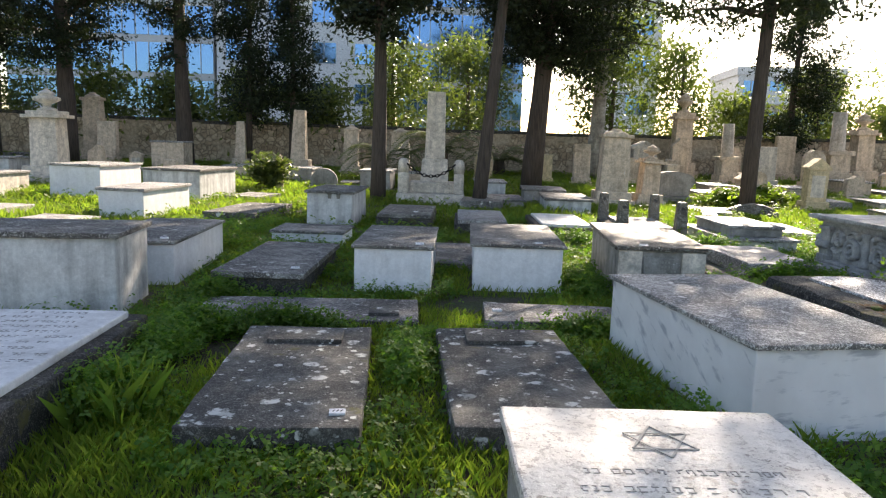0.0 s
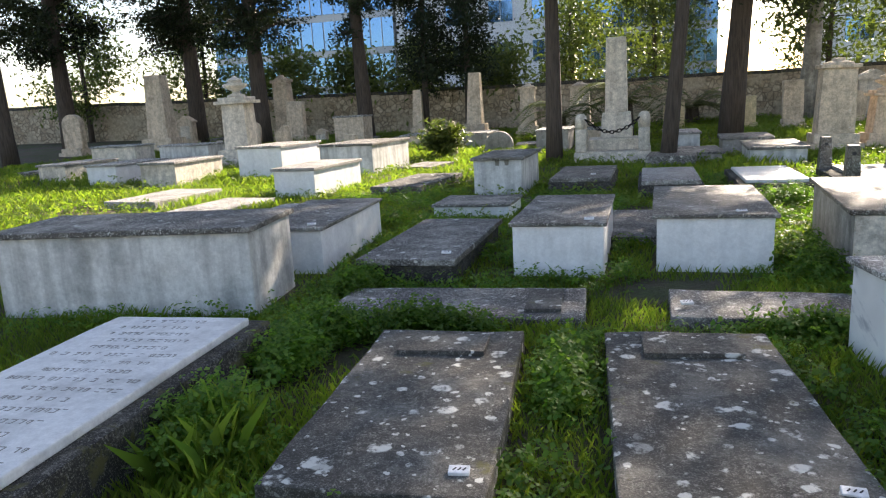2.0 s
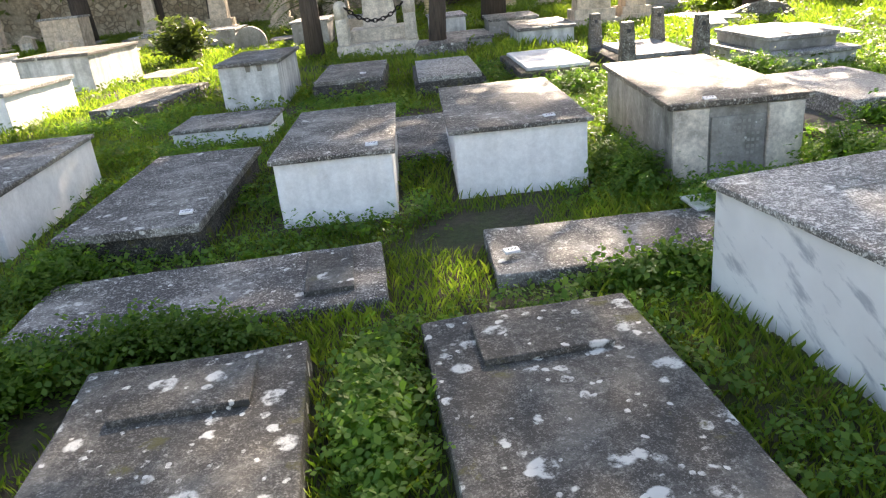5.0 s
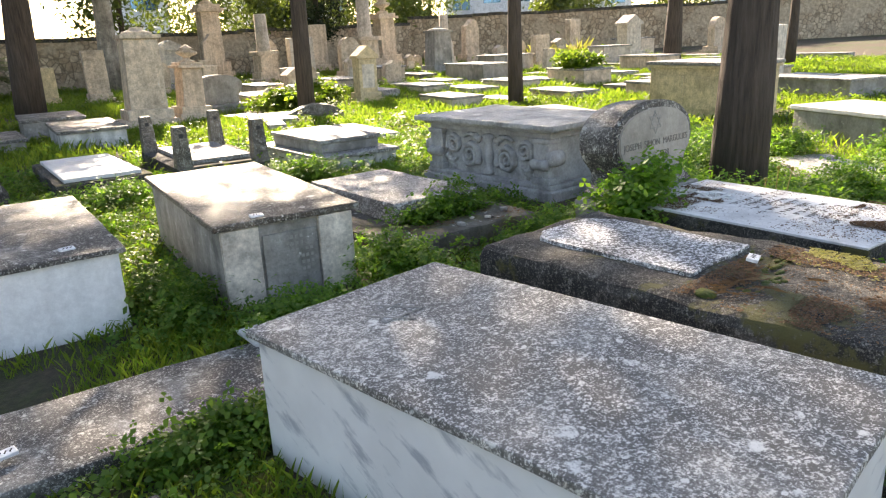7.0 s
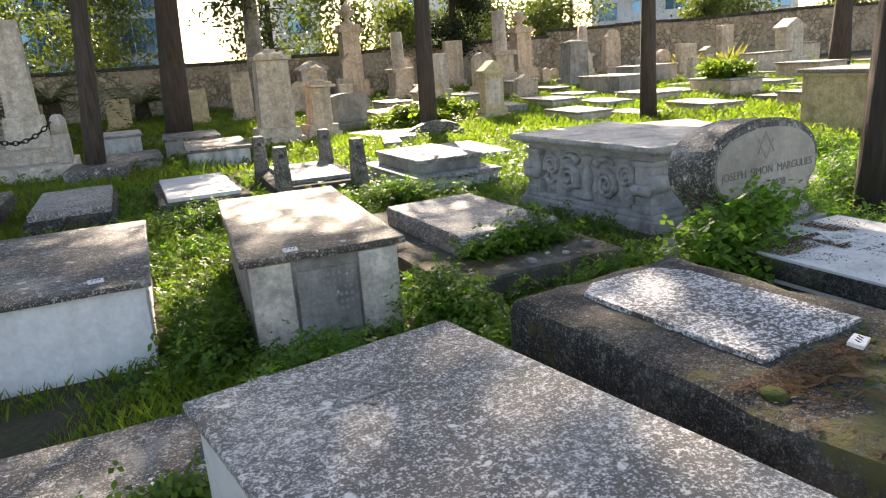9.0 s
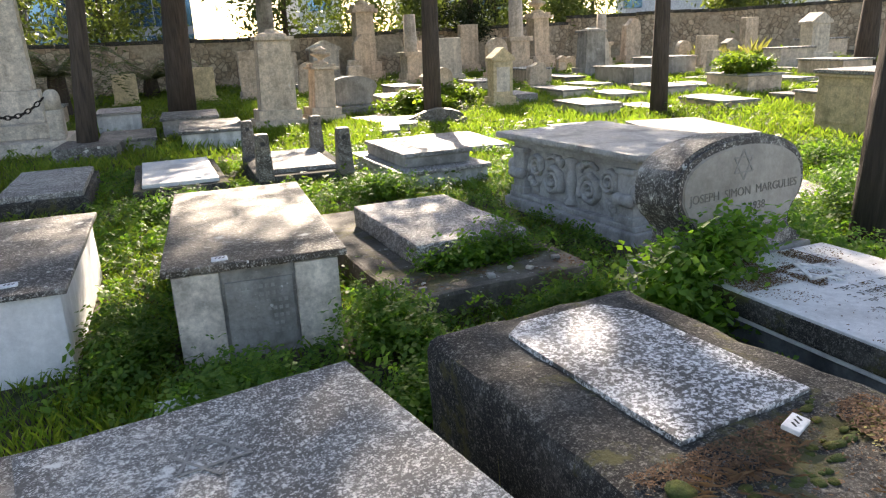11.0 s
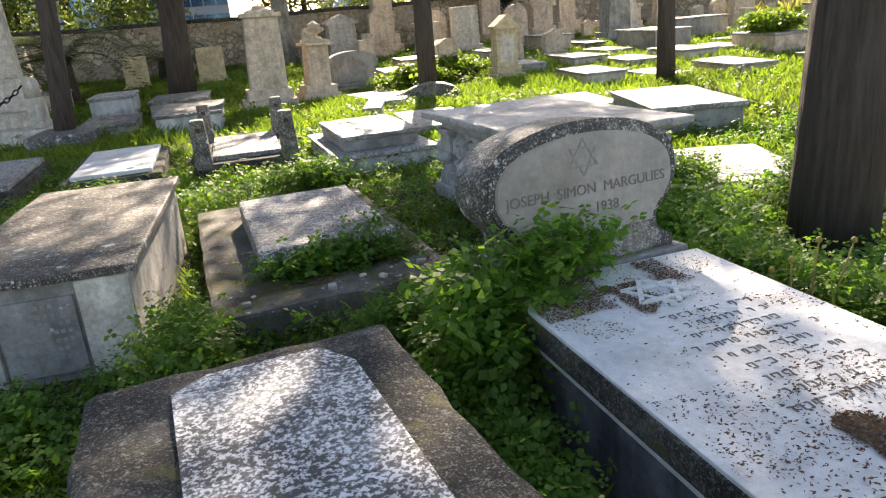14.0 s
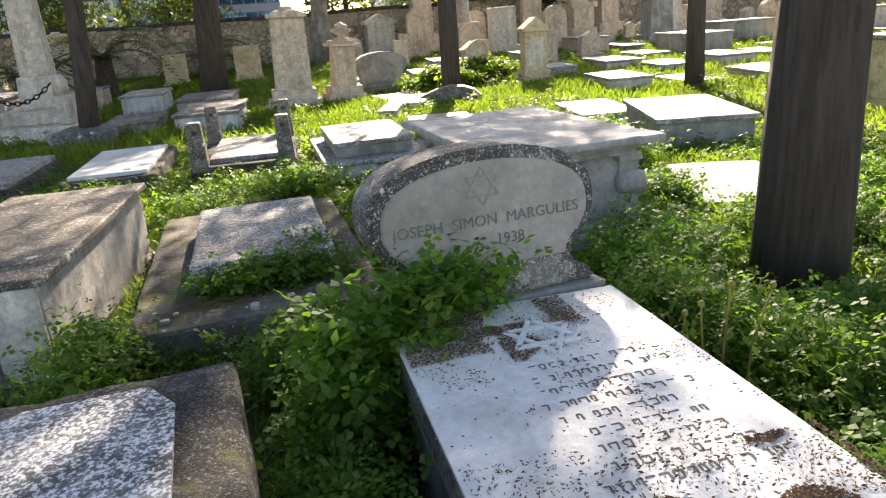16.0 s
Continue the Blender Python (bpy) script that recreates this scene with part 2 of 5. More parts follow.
def part(name, bm, mat, parent=None, label="", smooth=False):
    me = bpy.data.meshes.new(name)
    bm.to_mesh(me)
    bm.free()
    if smooth:
        for p in me.polygons:
            p.use_smooth = True
    return link(name, me, mat, parent, label)


def soup(name, verts, faces, mat, parent=None, label=""):
    """A mesh from arrays: verts (n, 3), faces (m, 3 or 4)."""
    me = bpy.data.meshes.new(name)
    verts, faces = np.asarray(verts, np.float32), np.asarray(faces, np.int32)
    me.vertices.add(len(verts))
    me.vertices.foreach_set("co", verts.ravel())
    k = faces.shape[1]
    me.loops.add(faces.size)
    me.loops.foreach_set("vertex_index", faces.ravel())
    me.polygons.add(len(faces))
    me.polygons.foreach_set("loop_start", np.arange(0, faces.size, k, dtype=np.int32))
    me.polygons.foreach_set("loop_total", np.full(len(faces), k, np.int32))
    me.update(calc_edges=True)
    return link(name, me, mat, parent, label)


def thing(name, m, label, category, group="", kind=""):
    ob = new(name)
    ob.empty_display_size = 0.2
    ob.matrix_world = m
    return tagged(ob, label, category, group, kind)


def block(w, l, h, at=(0, 0, 0), bevel=0.012, taper=1.0, wear=0.0, cuts=0, seed=0, skew=(0, 0)):
    """A bevelled block standing at `at` (the middle of its foot), with a taper towards the top and worn, uneven faces."""
    bm = bmesh.new()
    bmesh.ops.create_cube(bm, size=1.0)
    for v in bm.verts:
        k = taper if v.co.z > 0 else 1.0
        v.co = Vector((v.co.x * w * k, v.co.y * l * k, (v.co.z + 0.5) * h))
    if bevel:
        bmesh.ops.bevel(bm, geom=list(bm.edges), offset=min(bevel, 0.3 * min(w, l, h)), segments=2, profile=0.6, affect="EDGES")
    if cuts:
        for _ in range(cuts):
            long_edges = [e for e in bm.edges if e.calc_length() > 0.22]
            if long_edges:
                bmesh.ops.subdivide_edges(bm, edges=long_edges, cuts=1, use_grid_fill=True)
    for v in bm.verts:
        if wear:
            p = v.co * 3.1 + Vector((seed * 7.3, seed * 1.7, 0))
            v.co += noise.noise_vector(p) * wear + noise.noise_vector(p * 4.0) * wear * 0.5
        v.co.x += skew[0] * v.co.z
        v.co.y += skew[1] * v.co.z
        v.co += Vector(at)
    return bm


def lathe(profile, segs=20, at=(0, 0, 0), square=False):
    """A turned (or square) shape from (radius, height) pairs."""
    bm = bmesh.new()
    k = 4 if square else segs
    rings = []
    for r, z in profile:
        rad = r * (math.sqrt(2) if square else 1)
        rings.append([bm.verts.new((at[0] + rad * math.cos(2 * math.pi * (i + 0.5) / k), at[1] + rad * math.sin(2 * math.pi * (i + 0.5) / k), at[2] + z)) for i in range(k)])
    for a, b in zip(rings, rings[1:]):
        for i in range(k):
            bm.faces.new((a[i], a[(i + 1) % k], b[(i + 1) % k], b[i]))
    bm.faces.new(rings[0][::-1])
    bm.faces.new(rings[-1])
    return bm


def extruded(outline, depth, at=(0, 0, 0), bevel=0.01):
    """An upright plate: an outline in x and z, with a depth in y about the middle."""
    bm = bmesh.new()
    f = bm.faces.new([bm.verts.new((at[0] + x, at[1] - depth / 2, at[2] + z)) for x, z in outline])
    back = bmesh.ops.extrude_face_region(bm, geom=[f])
    for v in back["geom"]:
        if isinstance(v, bmesh.types.BMVert):
            v.co.y += depth
    bmesh.ops.recalc_face_normals(bm, faces=bm.faces)
    if bevel:
        rim = [e for e in bm.edges if abs(e.calc_face_angle(0)) > 0.9]
        bmesh.ops.bevel(bm, geom=rim, offset=bevel, segments=2, affect="EDGES")
    return bm


def bar(bm, a, b, width, height):
    """A thin bar from a to b lying in a plane with normal z."""
    a, b = Vector(a), Vector(b)
    d = (b - a).normalized()
    s = Vector((-d.y, d.x, 0)) * width / 2
    up = Vector((0, 0, height))
    v = [bm.verts.new(p) for p in (a - s, b - s, b + s, a + s, a - s + up, b - s + up, b + s + up, a + s + up)]
    for q in ((0, 3, 2, 1), (4, 5, 6, 7), (0, 1, 5, 4), (1, 2, 6, 5), (2, 3, 7, 6), (3, 0, 4, 7)):
        bm.faces.new([v[i] for i in q])


def star(size, width=0.009, height=0.003):
    bm = bmesh.new()
    for base in (90, 270):
        pts = [(size * math.cos(radians(base + 120 * i)), size * math.sin(radians(base + 120 * i)), 0.0) for i in range(3)]
        for i in range(3):
            bar(bm, pts[i], pts[(i + 1) % 3], width, height if base == 90 else height * 0.8)
    return bm


def rise(x, y):
    """Height of the ground: level round the path, rising gently towards the far boundary."""
    r = math.hypot(x - 1.5, y - 2.0)
    base = -0.05 + 0.03 * max(0.0, min(r, 45.0) - 18.0)
    return base + 0.03 * noise.noise(Vector((x * 0.35, y * 0.35, 0)))


FEET = []          # plan areas that carry no grass: x, y, turn, half width, half length


def foot(x, y, turn, w, l):
    FEET.append((x, y, radians(turn), w / 2, l / 2))


# ---- ground ----
def ground_sheet():
    near = np.arange(-24, 40.01, 0.5)
    xs = np.concatenate([[-900, -300, -120, -60, -40], near, [55, 80, 140, 300, 900]])
    ys = np.concatenate([[-900, -300, -80, -30, -12], np.arange(-6, 46.01, 0.5), [55, 80, 140, 300, 900]])
    verts = [(x, y, rise(x, y)) for y in ys for x in xs]
    k = len(xs)
    faces = [(j * k + i, j * k + i + 1, (j + 1) * k + i + 1, (j + 1) * k + i) for j in range(len(ys) - 1) for i in range(k - 1)]
    return tagged(soup("ground", verts, faces, SOIL), "earthy grass-grown cemetery ground between the tombs", "ground", kind="structure")


ground_sheet()


# ---- tombs ----
def number_plate(x, y, z, turn=0.0, w=0.085, l=0.05, tilt=8):
    p = thing("number_plate", pose(x, y, z, tilt, 0, turn), "small white number plate lying on a tomb slab", "plate", "grave number plates")
    part("plate", block(w, l, 0.016, bevel=0.004), PLATE, p)
    bm = bmesh.new()
    for i in range(3):
        bar(bm, (-0.024 + 0.02 * i, -0.008, 0.0162), (-0.012 + 0.02 * i, 0.008, 0.0162), 0.006, 0.0012)
    part("digits", bm, INK_AND_HOLE, p, "dark unreadable digits")
    return p


def chest_tomb(x, y, turn, w, l, h, slab=0.05, over=0.035, wall=PLASTER, top=SLAB_GREY, label="", tilt=(0, 0), plinth=0.0, seed=1):
    z = rise(x, y)
    t = thing("chest_tomb", pose(x, y, z, 0, 0, turn), label, "tomb", "chest tombs")
    foot(x, y, turn, w, l)
    if plinth:
        part("plinth", block(w + 0.06, l + 0.06, plinth + 0.06, (0, 0, -0.06), 0.015, wear=0.006, cuts=2, seed=seed), ROUGH, t)
    part("body", block(w - 2 * over, l - 2 * over, h - slab + 0.08, (0, 0, -0.08), 0.012, wear=0.004, cuts=3, seed=seed), wall, t)
    part("top_slab", block(w, l, slab, (0, 0, h - slab + 0.001), 0.012, wear=0.005, cuts=3, seed=seed + 3), top, t)
    return t


def flat_slab(x, y, turn, w, l, h, top=SLAB_DARK, label="", tilt=(0, 0), seed=1, name="flat_gravestone"):
    z = rise(x, y)
    t = thing(name, pose(x, y, z, tilt[0], tilt[1], turn), label, "gravestone", "flat gravestones")
    foot(x, y, turn, w, l)
    part("stone", block(w, l, h + 0.1, (0, 0, -0.1), 0.014, wear=0.008, cuts=4, seed=seed), top, t)
    return t


def kerb_slab(x, y, turn, w, l, h, base, inset, inset_top, label, margin=0.09, lift=0.05, seed=1, wear=0.012):
    """A low tomb: a rough base with a smaller slab lying on it."""
    z = rise(x, y)
    t = thing("low_tomb", pose(x, y, z, 0, 0, turn), label, "tomb", "low tombs")
    foot(x, y, turn, w, l)
    part("base", block(w, l, h - lift + 0.1, (0, 0, -0.1), 0.025, wear=wear, cuts=4, seed=seed), base, t)
    part("top_slab", block(w - 2 * margin, l - 2 * margin, lift, (0, 0, h - lift - 0.001), 0.012, wear=0.004, cuts=3, seed=seed + 2), inset_top, t)
    return t


# ---- tombs along the path ----
def rows_of_plates(items):
    for x, y, z, turn in items:
        number_plate(x, y, z, turn)


# two dark flat slabs, with a thin raised plate at their heads
for x, y, turn, lab, sd in ((-0.97, 3.86, 2, "dark lichen-spotted flat grave slab with a raised plate", 2), (0.43, 3.90, 1.5, "dark grave slab thick with white lichen spots", 5)):
    t = flat_slab(x, y, turn, 0.92, 1.90, 0.13, SLAB_DARK, lab, seed=sd)
    part("raised_plate", block(0.52, 0.30, 0.03, (0.0, 0.66, 0.127), 0.006, wear=0.003, cuts=2, seed=sd), SLAB_DARK, t)
t = flat_slab(-1.15, 5.66, 1, 1.92, 0.80, 0.08, SLAB_GREY, "grey weathered flat slab lying across the row", seed=7)
part("raised_plate", block(0.26, 0.52, 0.03, (0.66, 0.0, 0.077), 0.006, wear=0.003, cuts=2), SLAB_DARK, t)
t = flat_slab(1.10, 5.66, -3, 1.40, 0.68, 0.09, SLAB_GREY, "grey flat slab half hidden beside a white tomb", seed=8)

# low white-topped tomb on a rough base
m_t = kerb_slab(-2.66, 3.35, 1, 1.12, 2.35, 0.33, ROUGH, MARBLE, MARBLE, "low tomb with a white marble slab on rough stone", margin=0.1, lift=0.05, seed=9)

# plastered chest tombs
chest_tomb(-3.89, 5.83, 5, 2.30, 0.98, 0.72, 0.05, 0.04, PLASTER_GREY, SLAB_GREY, "tall whitewashed chest tomb with stained grey slab", seed=11)
chest_tomb(-3.20, 7.82, 1.4, 0.95, 2.05, 0.47, 0.04, 0.03, PLASTER, SLAB_GREY, "whitewashed chest tomb beside a taller one", seed=12)
kerb_slab(-1.72, 7.45, -3, 0.84, 2.05, 0.25, ROUGH, SLAB_GREY, SLAB_GREY, "low tomb with tilted grey weathered slab", margin=-0.04, lift=0.06, seed=13)
chest_tomb(-0.42, 7.62, -3, 0.86, 1.80, 0.49, 0.035, 0.03, PLASTER, SLAB_GREY, "whitewashed chest tomb with lichen-grey top slab", seed=14)
chest_tomb(0.93, 7.86, -4, 1.03, 1.98, 0.51, 0.035, 0.04, PLASTER, SLAB_GREY, "broad whitewashed chest tomb with dark grey slab", seed=15)
d_t = chest_tomb(1.95, 4.10, 7, 1.04, 1.98, 0.565, 0.035, 0.03, VEINED, SLAB_PALE, "veined white marble chest tomb, star carved in its lichened slab", seed=16)
st = tagged(part("carved_star", star(0.115), GROOVE, d_t), kind="stuff")
st.matrix_basis = pose(-0.05, 0.66, 0.5665)
s_t = chest_tomb(0.60, 1.12, -1, 1.02, 1.95, 0.58, 0.05, 0.04, CEMENT, MARBLE_PIT, "chest tomb with pale worn slab and carved star", seed=17)
st = tagged(part("carved_star", star(0.125, 0.008), FAINT_CUT, s_t), kind="stuff")
st.matrix_basis = pose(0.0, 0.68, 0.5835)

# the tomb with a recessed name panel
e_t = chest_tomb(2.44, 7.68, -7, 0.98, 2.22, 0.57, 0.045, 0.045, CEMENT, SLAB_BROWN, "grey cement chest tomb with brown slab and front panel", seed=18)
part("name_panel", block(0.36, 0.02, 0.40, (0.0, -1.075, 0.05), 0.004), CEMENT, e_t, "rough weathered name panel")
for sx in (-0.32, 0.32):
    part("pilaster", block(0.24, 0.05, 0.52, (sx, -1.07, 0.0), 0.012, wear=0.003, cuts=2), LIME_PALE, e_t)
bm = bmesh.new()
for i in range(7):
    for j in range(9):
        if (i * 5 + j * 3) % 7:
            q = Vector((-0.13 + 0.032 * j, -1.0872, 0.40 - 0.045 * i))
            vs = [bm.verts.new(q + Vector(d)) for d in ((0, 0, 0), (0.02, 0, 0), (0.02, 0, 0.022), (0, 0, 0.022))]
            bm.faces.new(vs)
tagged(part("worn_lettering", bm, GROOVE, e_t, "worn unreadable carved lettering"), kind="stuff")

# massive rough tomb with a shaped marble inlay
f_t = thing("low_tomb", pose(3.21, 4.24, rise(3.2, 4.2), 0, 0, 2), "massive rough dark stone tomb with spotted marble inlay", "tomb", "low tombs")
foot(3.21, 4.24, 2, 1.0, 1.95)
part("base", block(1.0, 1.95, 0.66, (0, 0, -0.08), 0.05, wear=0.022, cuts=5, seed=21), ROUGH, f_t)
outline = [(-0.24, -0.20), (0.31, -0.19), (0.31, 0.58), (0.23, 0.73), (-0.13, 0.74), (-0.24, 0.66)]
bm = bmesh.new()
f = bm.faces.new([bm.verts.new((x, y + 0.12, 0.572)) for x, y in outline])
up = bmesh.ops.extrude_face_region(bm, geom=[f])
for v in up["geom"]:
    if isinstance(v, bmesh.types.BMVert):
        v.co.z += 0.022
bmesh.ops.recalc_face_normals(bm, faces=bm.faces)
part("marble_inlay", bm, MARBLE_SPOT, f_t, "white marble inlay with dark lichen spots")

# marble ledger with a shaped headstone
g_t = thing("ledger_tomb", pose(4.71, 4.66, rise(4.7, 4.5), 0, 0, -2.5), "grey marble ledger tomb with white inscribed slab", "tomb", "low tombs")
foot(4.71, 4.66, -2.5, 1.0, 1.6)
part("base", block(0.96, 1.54, 0.44, (0, 0, -0.08), 0.012, wear=0.003, cuts=3), stone("blue_grey_marble", (0.20, 0.21, 0.225), (0.075, 0.08, 0.09), stain=0.5, rough=0.6, relief=0.2, streak=0.5), g_t, "dark blue-grey stained marble sides")
part("white_strip", block(0.985, 1.56, 0.022, (0, 0, 0.338), 0.004, wear=0.002, cuts=3), MARBLE, g_t, "thin white marble strip")
part("dark_band", block(1.0, 1.59, 0.107, (0, 0, 0.361), 0.012, wear=0.003, cuts=3), ROUGH, g_t, "dark weathered slab edge")
part("ledger", block(0.985, 1.575, 0.016, (0, 0, 0.4645), 0.004), MARBLE, g_t, "white marble slab with carved text")
st = tagged(part("carved_star", star(0.14, 0.020, 0.016), MARBLE, g_t), kind="stuff")
st.matrix_basis = pose(0.03, 0.43, 0.4800)


def inscription(parent, x0, x1, y0, rows, step, z, seed, mat, size=1.0, ragged=0.12):
    """Rows of small unreadable strokes cut in a slab."""
    bm = bmesh.new()
    rng = random.Random(seed)
    for i in range(rows):
        x = x0 + rng.random() * ragged
        end = x1 - rng.random() * ragged
        y = y0 - step * i
        while x < end:
            wd = rng.choice((0.014, 0.02, 0.026)) * size
            up = 0.03 * size
            bar(bm, (x, y + up, z), (x + wd, y + up, z), 0.005, 0.0015)
            if rng.random() < 0.8:
                bar(bm, (x + wd, y + up, z), (x + wd * rng.uniform(0.7, 1.0), y, z), 0.006, 0.0016)
            if rng.random() < 0.45:
                bar(bm, (x, y, z), (x + wd * 0.8, y, z), 0.005, 0.0014)
            if rng.random() < 0.3:
                bar(bm, (x, y + up, z), (x, y + up * 0.3, z), 0.005, 0.0013)
            x += wd + rng.choice((0.012, 0.014, 0.016, 0.04)) * size
    return tagged(part("inscription", bm, mat, parent, "rows of small unreadable carved letters"), kind="stuff")


inscription(g_t, -0.18, 0.38, 0.20, 9, 0.082, 0.4815, 5, CUT)
inscription(s_t, -0.36, 0.36, 0.44, 9, 0.11, 0.5825, 9, FAINT_CUT)
inscription(m_t, -0.40, 0.40, 0.95, 16, 0.115, 0.3295, 6, GROOVE, 1.2, 0.25)

head = thing("headstone", pose(4.735, 5.655, rise(4.7, 5.6), -4, 0, 3), "grey kidney-shaped headstone carved with a star and name", "headstone")
foot(4.7, 5.65, 3, 1.1, 0.4)
pts = []
for i in range(25):
    a = math.pi * (1.0 - i / 24.0)
    pts.append((0.51 * math.cos(a), 0.82 + 0.275 * max(0.0, math.sin(a)) ** 0.72))
right_side = [(0.505, 0.775), (0.475, 0.715), (0.425, 0.665), (0.390, 0.615), (0.385, 0.575), (0.405, 0.535), (0.455, 0.505), (0.50, 0.485), (0.50, 0.44)]
outline = pts + right_side + [(-x, z) for x, z in right_side[::-1]]
part("stone", extruded(outline, 0.31, bevel=0.022), SLAB_GREY, head, "grey lichened rim and sides")
inner = [(x * 0.905, 0.80 + (z - 0.80) * 0.86) for x, z in outline if z > 0.56]
part("face_panel", extruded(inner, 0.016, (0, -0.157, -0.012), 0.006), stone("smooth_grey_stone", (0.40, 0.37, 0.325), (0.28, 0.255, 0.22), stain=0.3, rough=0.8, relief=0.25, mottle=0.35), head, "smooth grey inscribed face")
st = tagged(part("carved_star", star(0.08, 0.010, 0.004), GROOVE, head), kind="stuff")
st.matrix_basis = pose(-0.02, -0.1655, 0.94, 90, 0, 0)


def lettering(text, size, m, mat, parent, name="lettering"):
    cu = bpy.data.curves.new(name, "FONT")
    cu.body, cu.size, cu.extrude, cu.align_x = text, size, 0.002, "CENTER"
    tmp = bpy.data.objects.new("tmp", cu)
    scene.collection.objects.link(tmp)
    me = bpy.data.meshes.new_from_object(tmp.evaluated_get(bpy.context.evaluated_depsgraph_get()))
    bpy.data.objects.remove(tmp)
    ob = link(name, me, mat, parent)
    ob.matrix_basis = m
    return tagged(ob, kind="stuff")


lettering("JOSEPH  SIMON  MARGULIES", 0.066, pose(0.0, -0.166, 0.775, 90, 0, 0), CUT, head)
lettering("1938", 0.066, pose(0.09, -0.166, 0.685, 90, 0, 0), CUT, head)
part("foot_block", block(1.04, 0.40, 0.525, (0, 0, -0.08), 0.012), CEMENT, head)

# low double-stepped tomb with ivy
h_t = thing("low_tomb", pose(3.80, 7.75, rise(3.8, 7.7), 0, 0, -1), "low moss-stained stone tomb with grey slab", "tomb", "low tombs")
foot(3.8, 7.75, -1, 1.38, 2.5)
part("base", block(1.38, 2.5, 0.28, (0, 0, -0.08), 0.03, wear=0.012, cuts=5, seed=31), stone("mossy_concrete", (0.17, 0.155, 0.125), (0.08, 0.07, 0.055), lichen=0.2, stain=0.6, relief=0.8, moss=0.9), h_t)
part("top_slab", block(0.84, 1.42, 0.17, (0.05, -0.05, 0.2), 0.02, wear=0.008, cuts=4, seed=32), SLAB_PALE, h_t)

# carved sarcophagus with swelling cornice
t_t = thing("carved_sarcophagus", pose(5.92, 8.10, rise(5.9, 8.1), 0, 0, 1), "carved stone sarcophagus with scroll reliefs and moulded lid", "tomb")
foot(5.92, 8.1, 1, 1.3, 2.1)
SARC = stone("carved_grey_stone", (0.47, 0.46, 0.44), (0.27, 0.26, 0.245), lichen=0.08, stain=0.45, rough=0.85, relief=0.4, streak=0.25, mottle=0.5)
part("plinth", block(1.22, 1.98, 0.17, (0, 0, -0.06), 0.02, wear=0.004, cuts=2), SARC, t_t)
part("plinth_moulding", block(1.14, 1.90, 0.05, (0, 0, 0.109), 0.02), SARC, t_t)
part("body", block(0.96, 1.72, 0.53, (0, 0, 0.155), 0.01, wear=0.003, cuts=3), SARC, t_t)
part("frieze", block(1.06, 1.82, 0.06, (0, 0, 0.61), 0.014), SARC, t_t)
part("cornice", block(1.16, 1.93, 0.035, (0, 0, 0.669), 0.015), SARC, t_t)
LID = stone("sarcophagus_lid", (0.52, 0.51, 0.48), (0.26, 0.25, 0.22), lichen=0.15, stain=0.5, rough=0.65)
part("lid", block(1.28, 2.06, 0.055, (0, 0, 0.703), 0.024, wear=0.003, cuts=3), LID, t_t)
for sx in (-1, 1):
    for sy in (-1, 1):
        part("lid_corner", block(0.20, 0.26, 0.058, (sx * 0.565, sy * 0.925, 0.7025), 0.022), LID, t_t)
        part("corner_pilaster", block(0.15, 0.20, 0.46, (sx * 0.475, sy * 0.80, 0.155), 0.012), SARC, t_t)
        part("pilaster_base", block(0.19, 0.24, 0.07, (sx * 0.475, sy * 0.80, 0.157), 0.012), SARC, t_t)
        part("pilaster_cap", block(0.19, 0.24, 0.05, (sx * 0.475, sy * 0.80, 0.565), 0.016), SARC, t_t)
        bm = lathe([(0.015, -0.11), (0.05, -0.10), (0.058, -0.06), (0.05, -0.03), (0.05, 0.03), (0.058, 0.06), (0.05, 0.10), (0.015, 0.11)], 16)
        for v in bm.verts:
            v.co = Vector((sx * 0.565 + v.co.x, sy * 0.80 + v.co.z, 0.36 + v.co.y))
        part("console_scroll", bm, SARC, t_t, smooth=True)
        bm = lathe([(0.015, -0.10), (0.062, -0.09), (0.07, 0.0), (0.062, 0.09), (0.015, 0.10)], 16)
        for v in bm.verts:
            v.co = Vector((sx * 0.47 + v.co.z, sy * 0.92 + v.co.x, 0.42 + v.co.y * 1.2))
        part("end_scroll", bm, SARC, t_t, smooth=True)


def relief(line, radii, x, side, depth=0.05):
    """A raised, scalloped ribbon along a line of (y, z) points on a long side of the sarcophagus."""
    bm = bmesh.new()
    rings = []
    for i, ((y, z), r) in enumerate(zip(line, radii)):
        y0, z0 = line[max(i - 1, 0)]
        y1, z1 = line[min(i + 1, len(line) - 1)]
        d = Vector((0, y1 - y0, z1 - z0)).normalized()
        s = Vector((0, -d.z, d.y))
        ring = []
        for j in range(8):
            b = 2 * math.pi * j / 8
            ring.append(bm.verts.new(Vector((x + side * (0.012 + depth * math.sin(b) * (0.6 + 0.4 * r / max(radii))), y, z)) + s * r * math.cos(b)))
        rings.append(ring)
    for a, b in zip(rings, rings[1:]):
        for j in range(8):
            bm.faces.new((a[j], a[(j + 1) % 8], b[(j + 1) % 8], b[j]))
    bm.faces.new(rings[0])
    bm.faces.new(rings[-1])
    bmesh.ops.recalc_face_normals(bm, faces=bm.faces)
    return bm


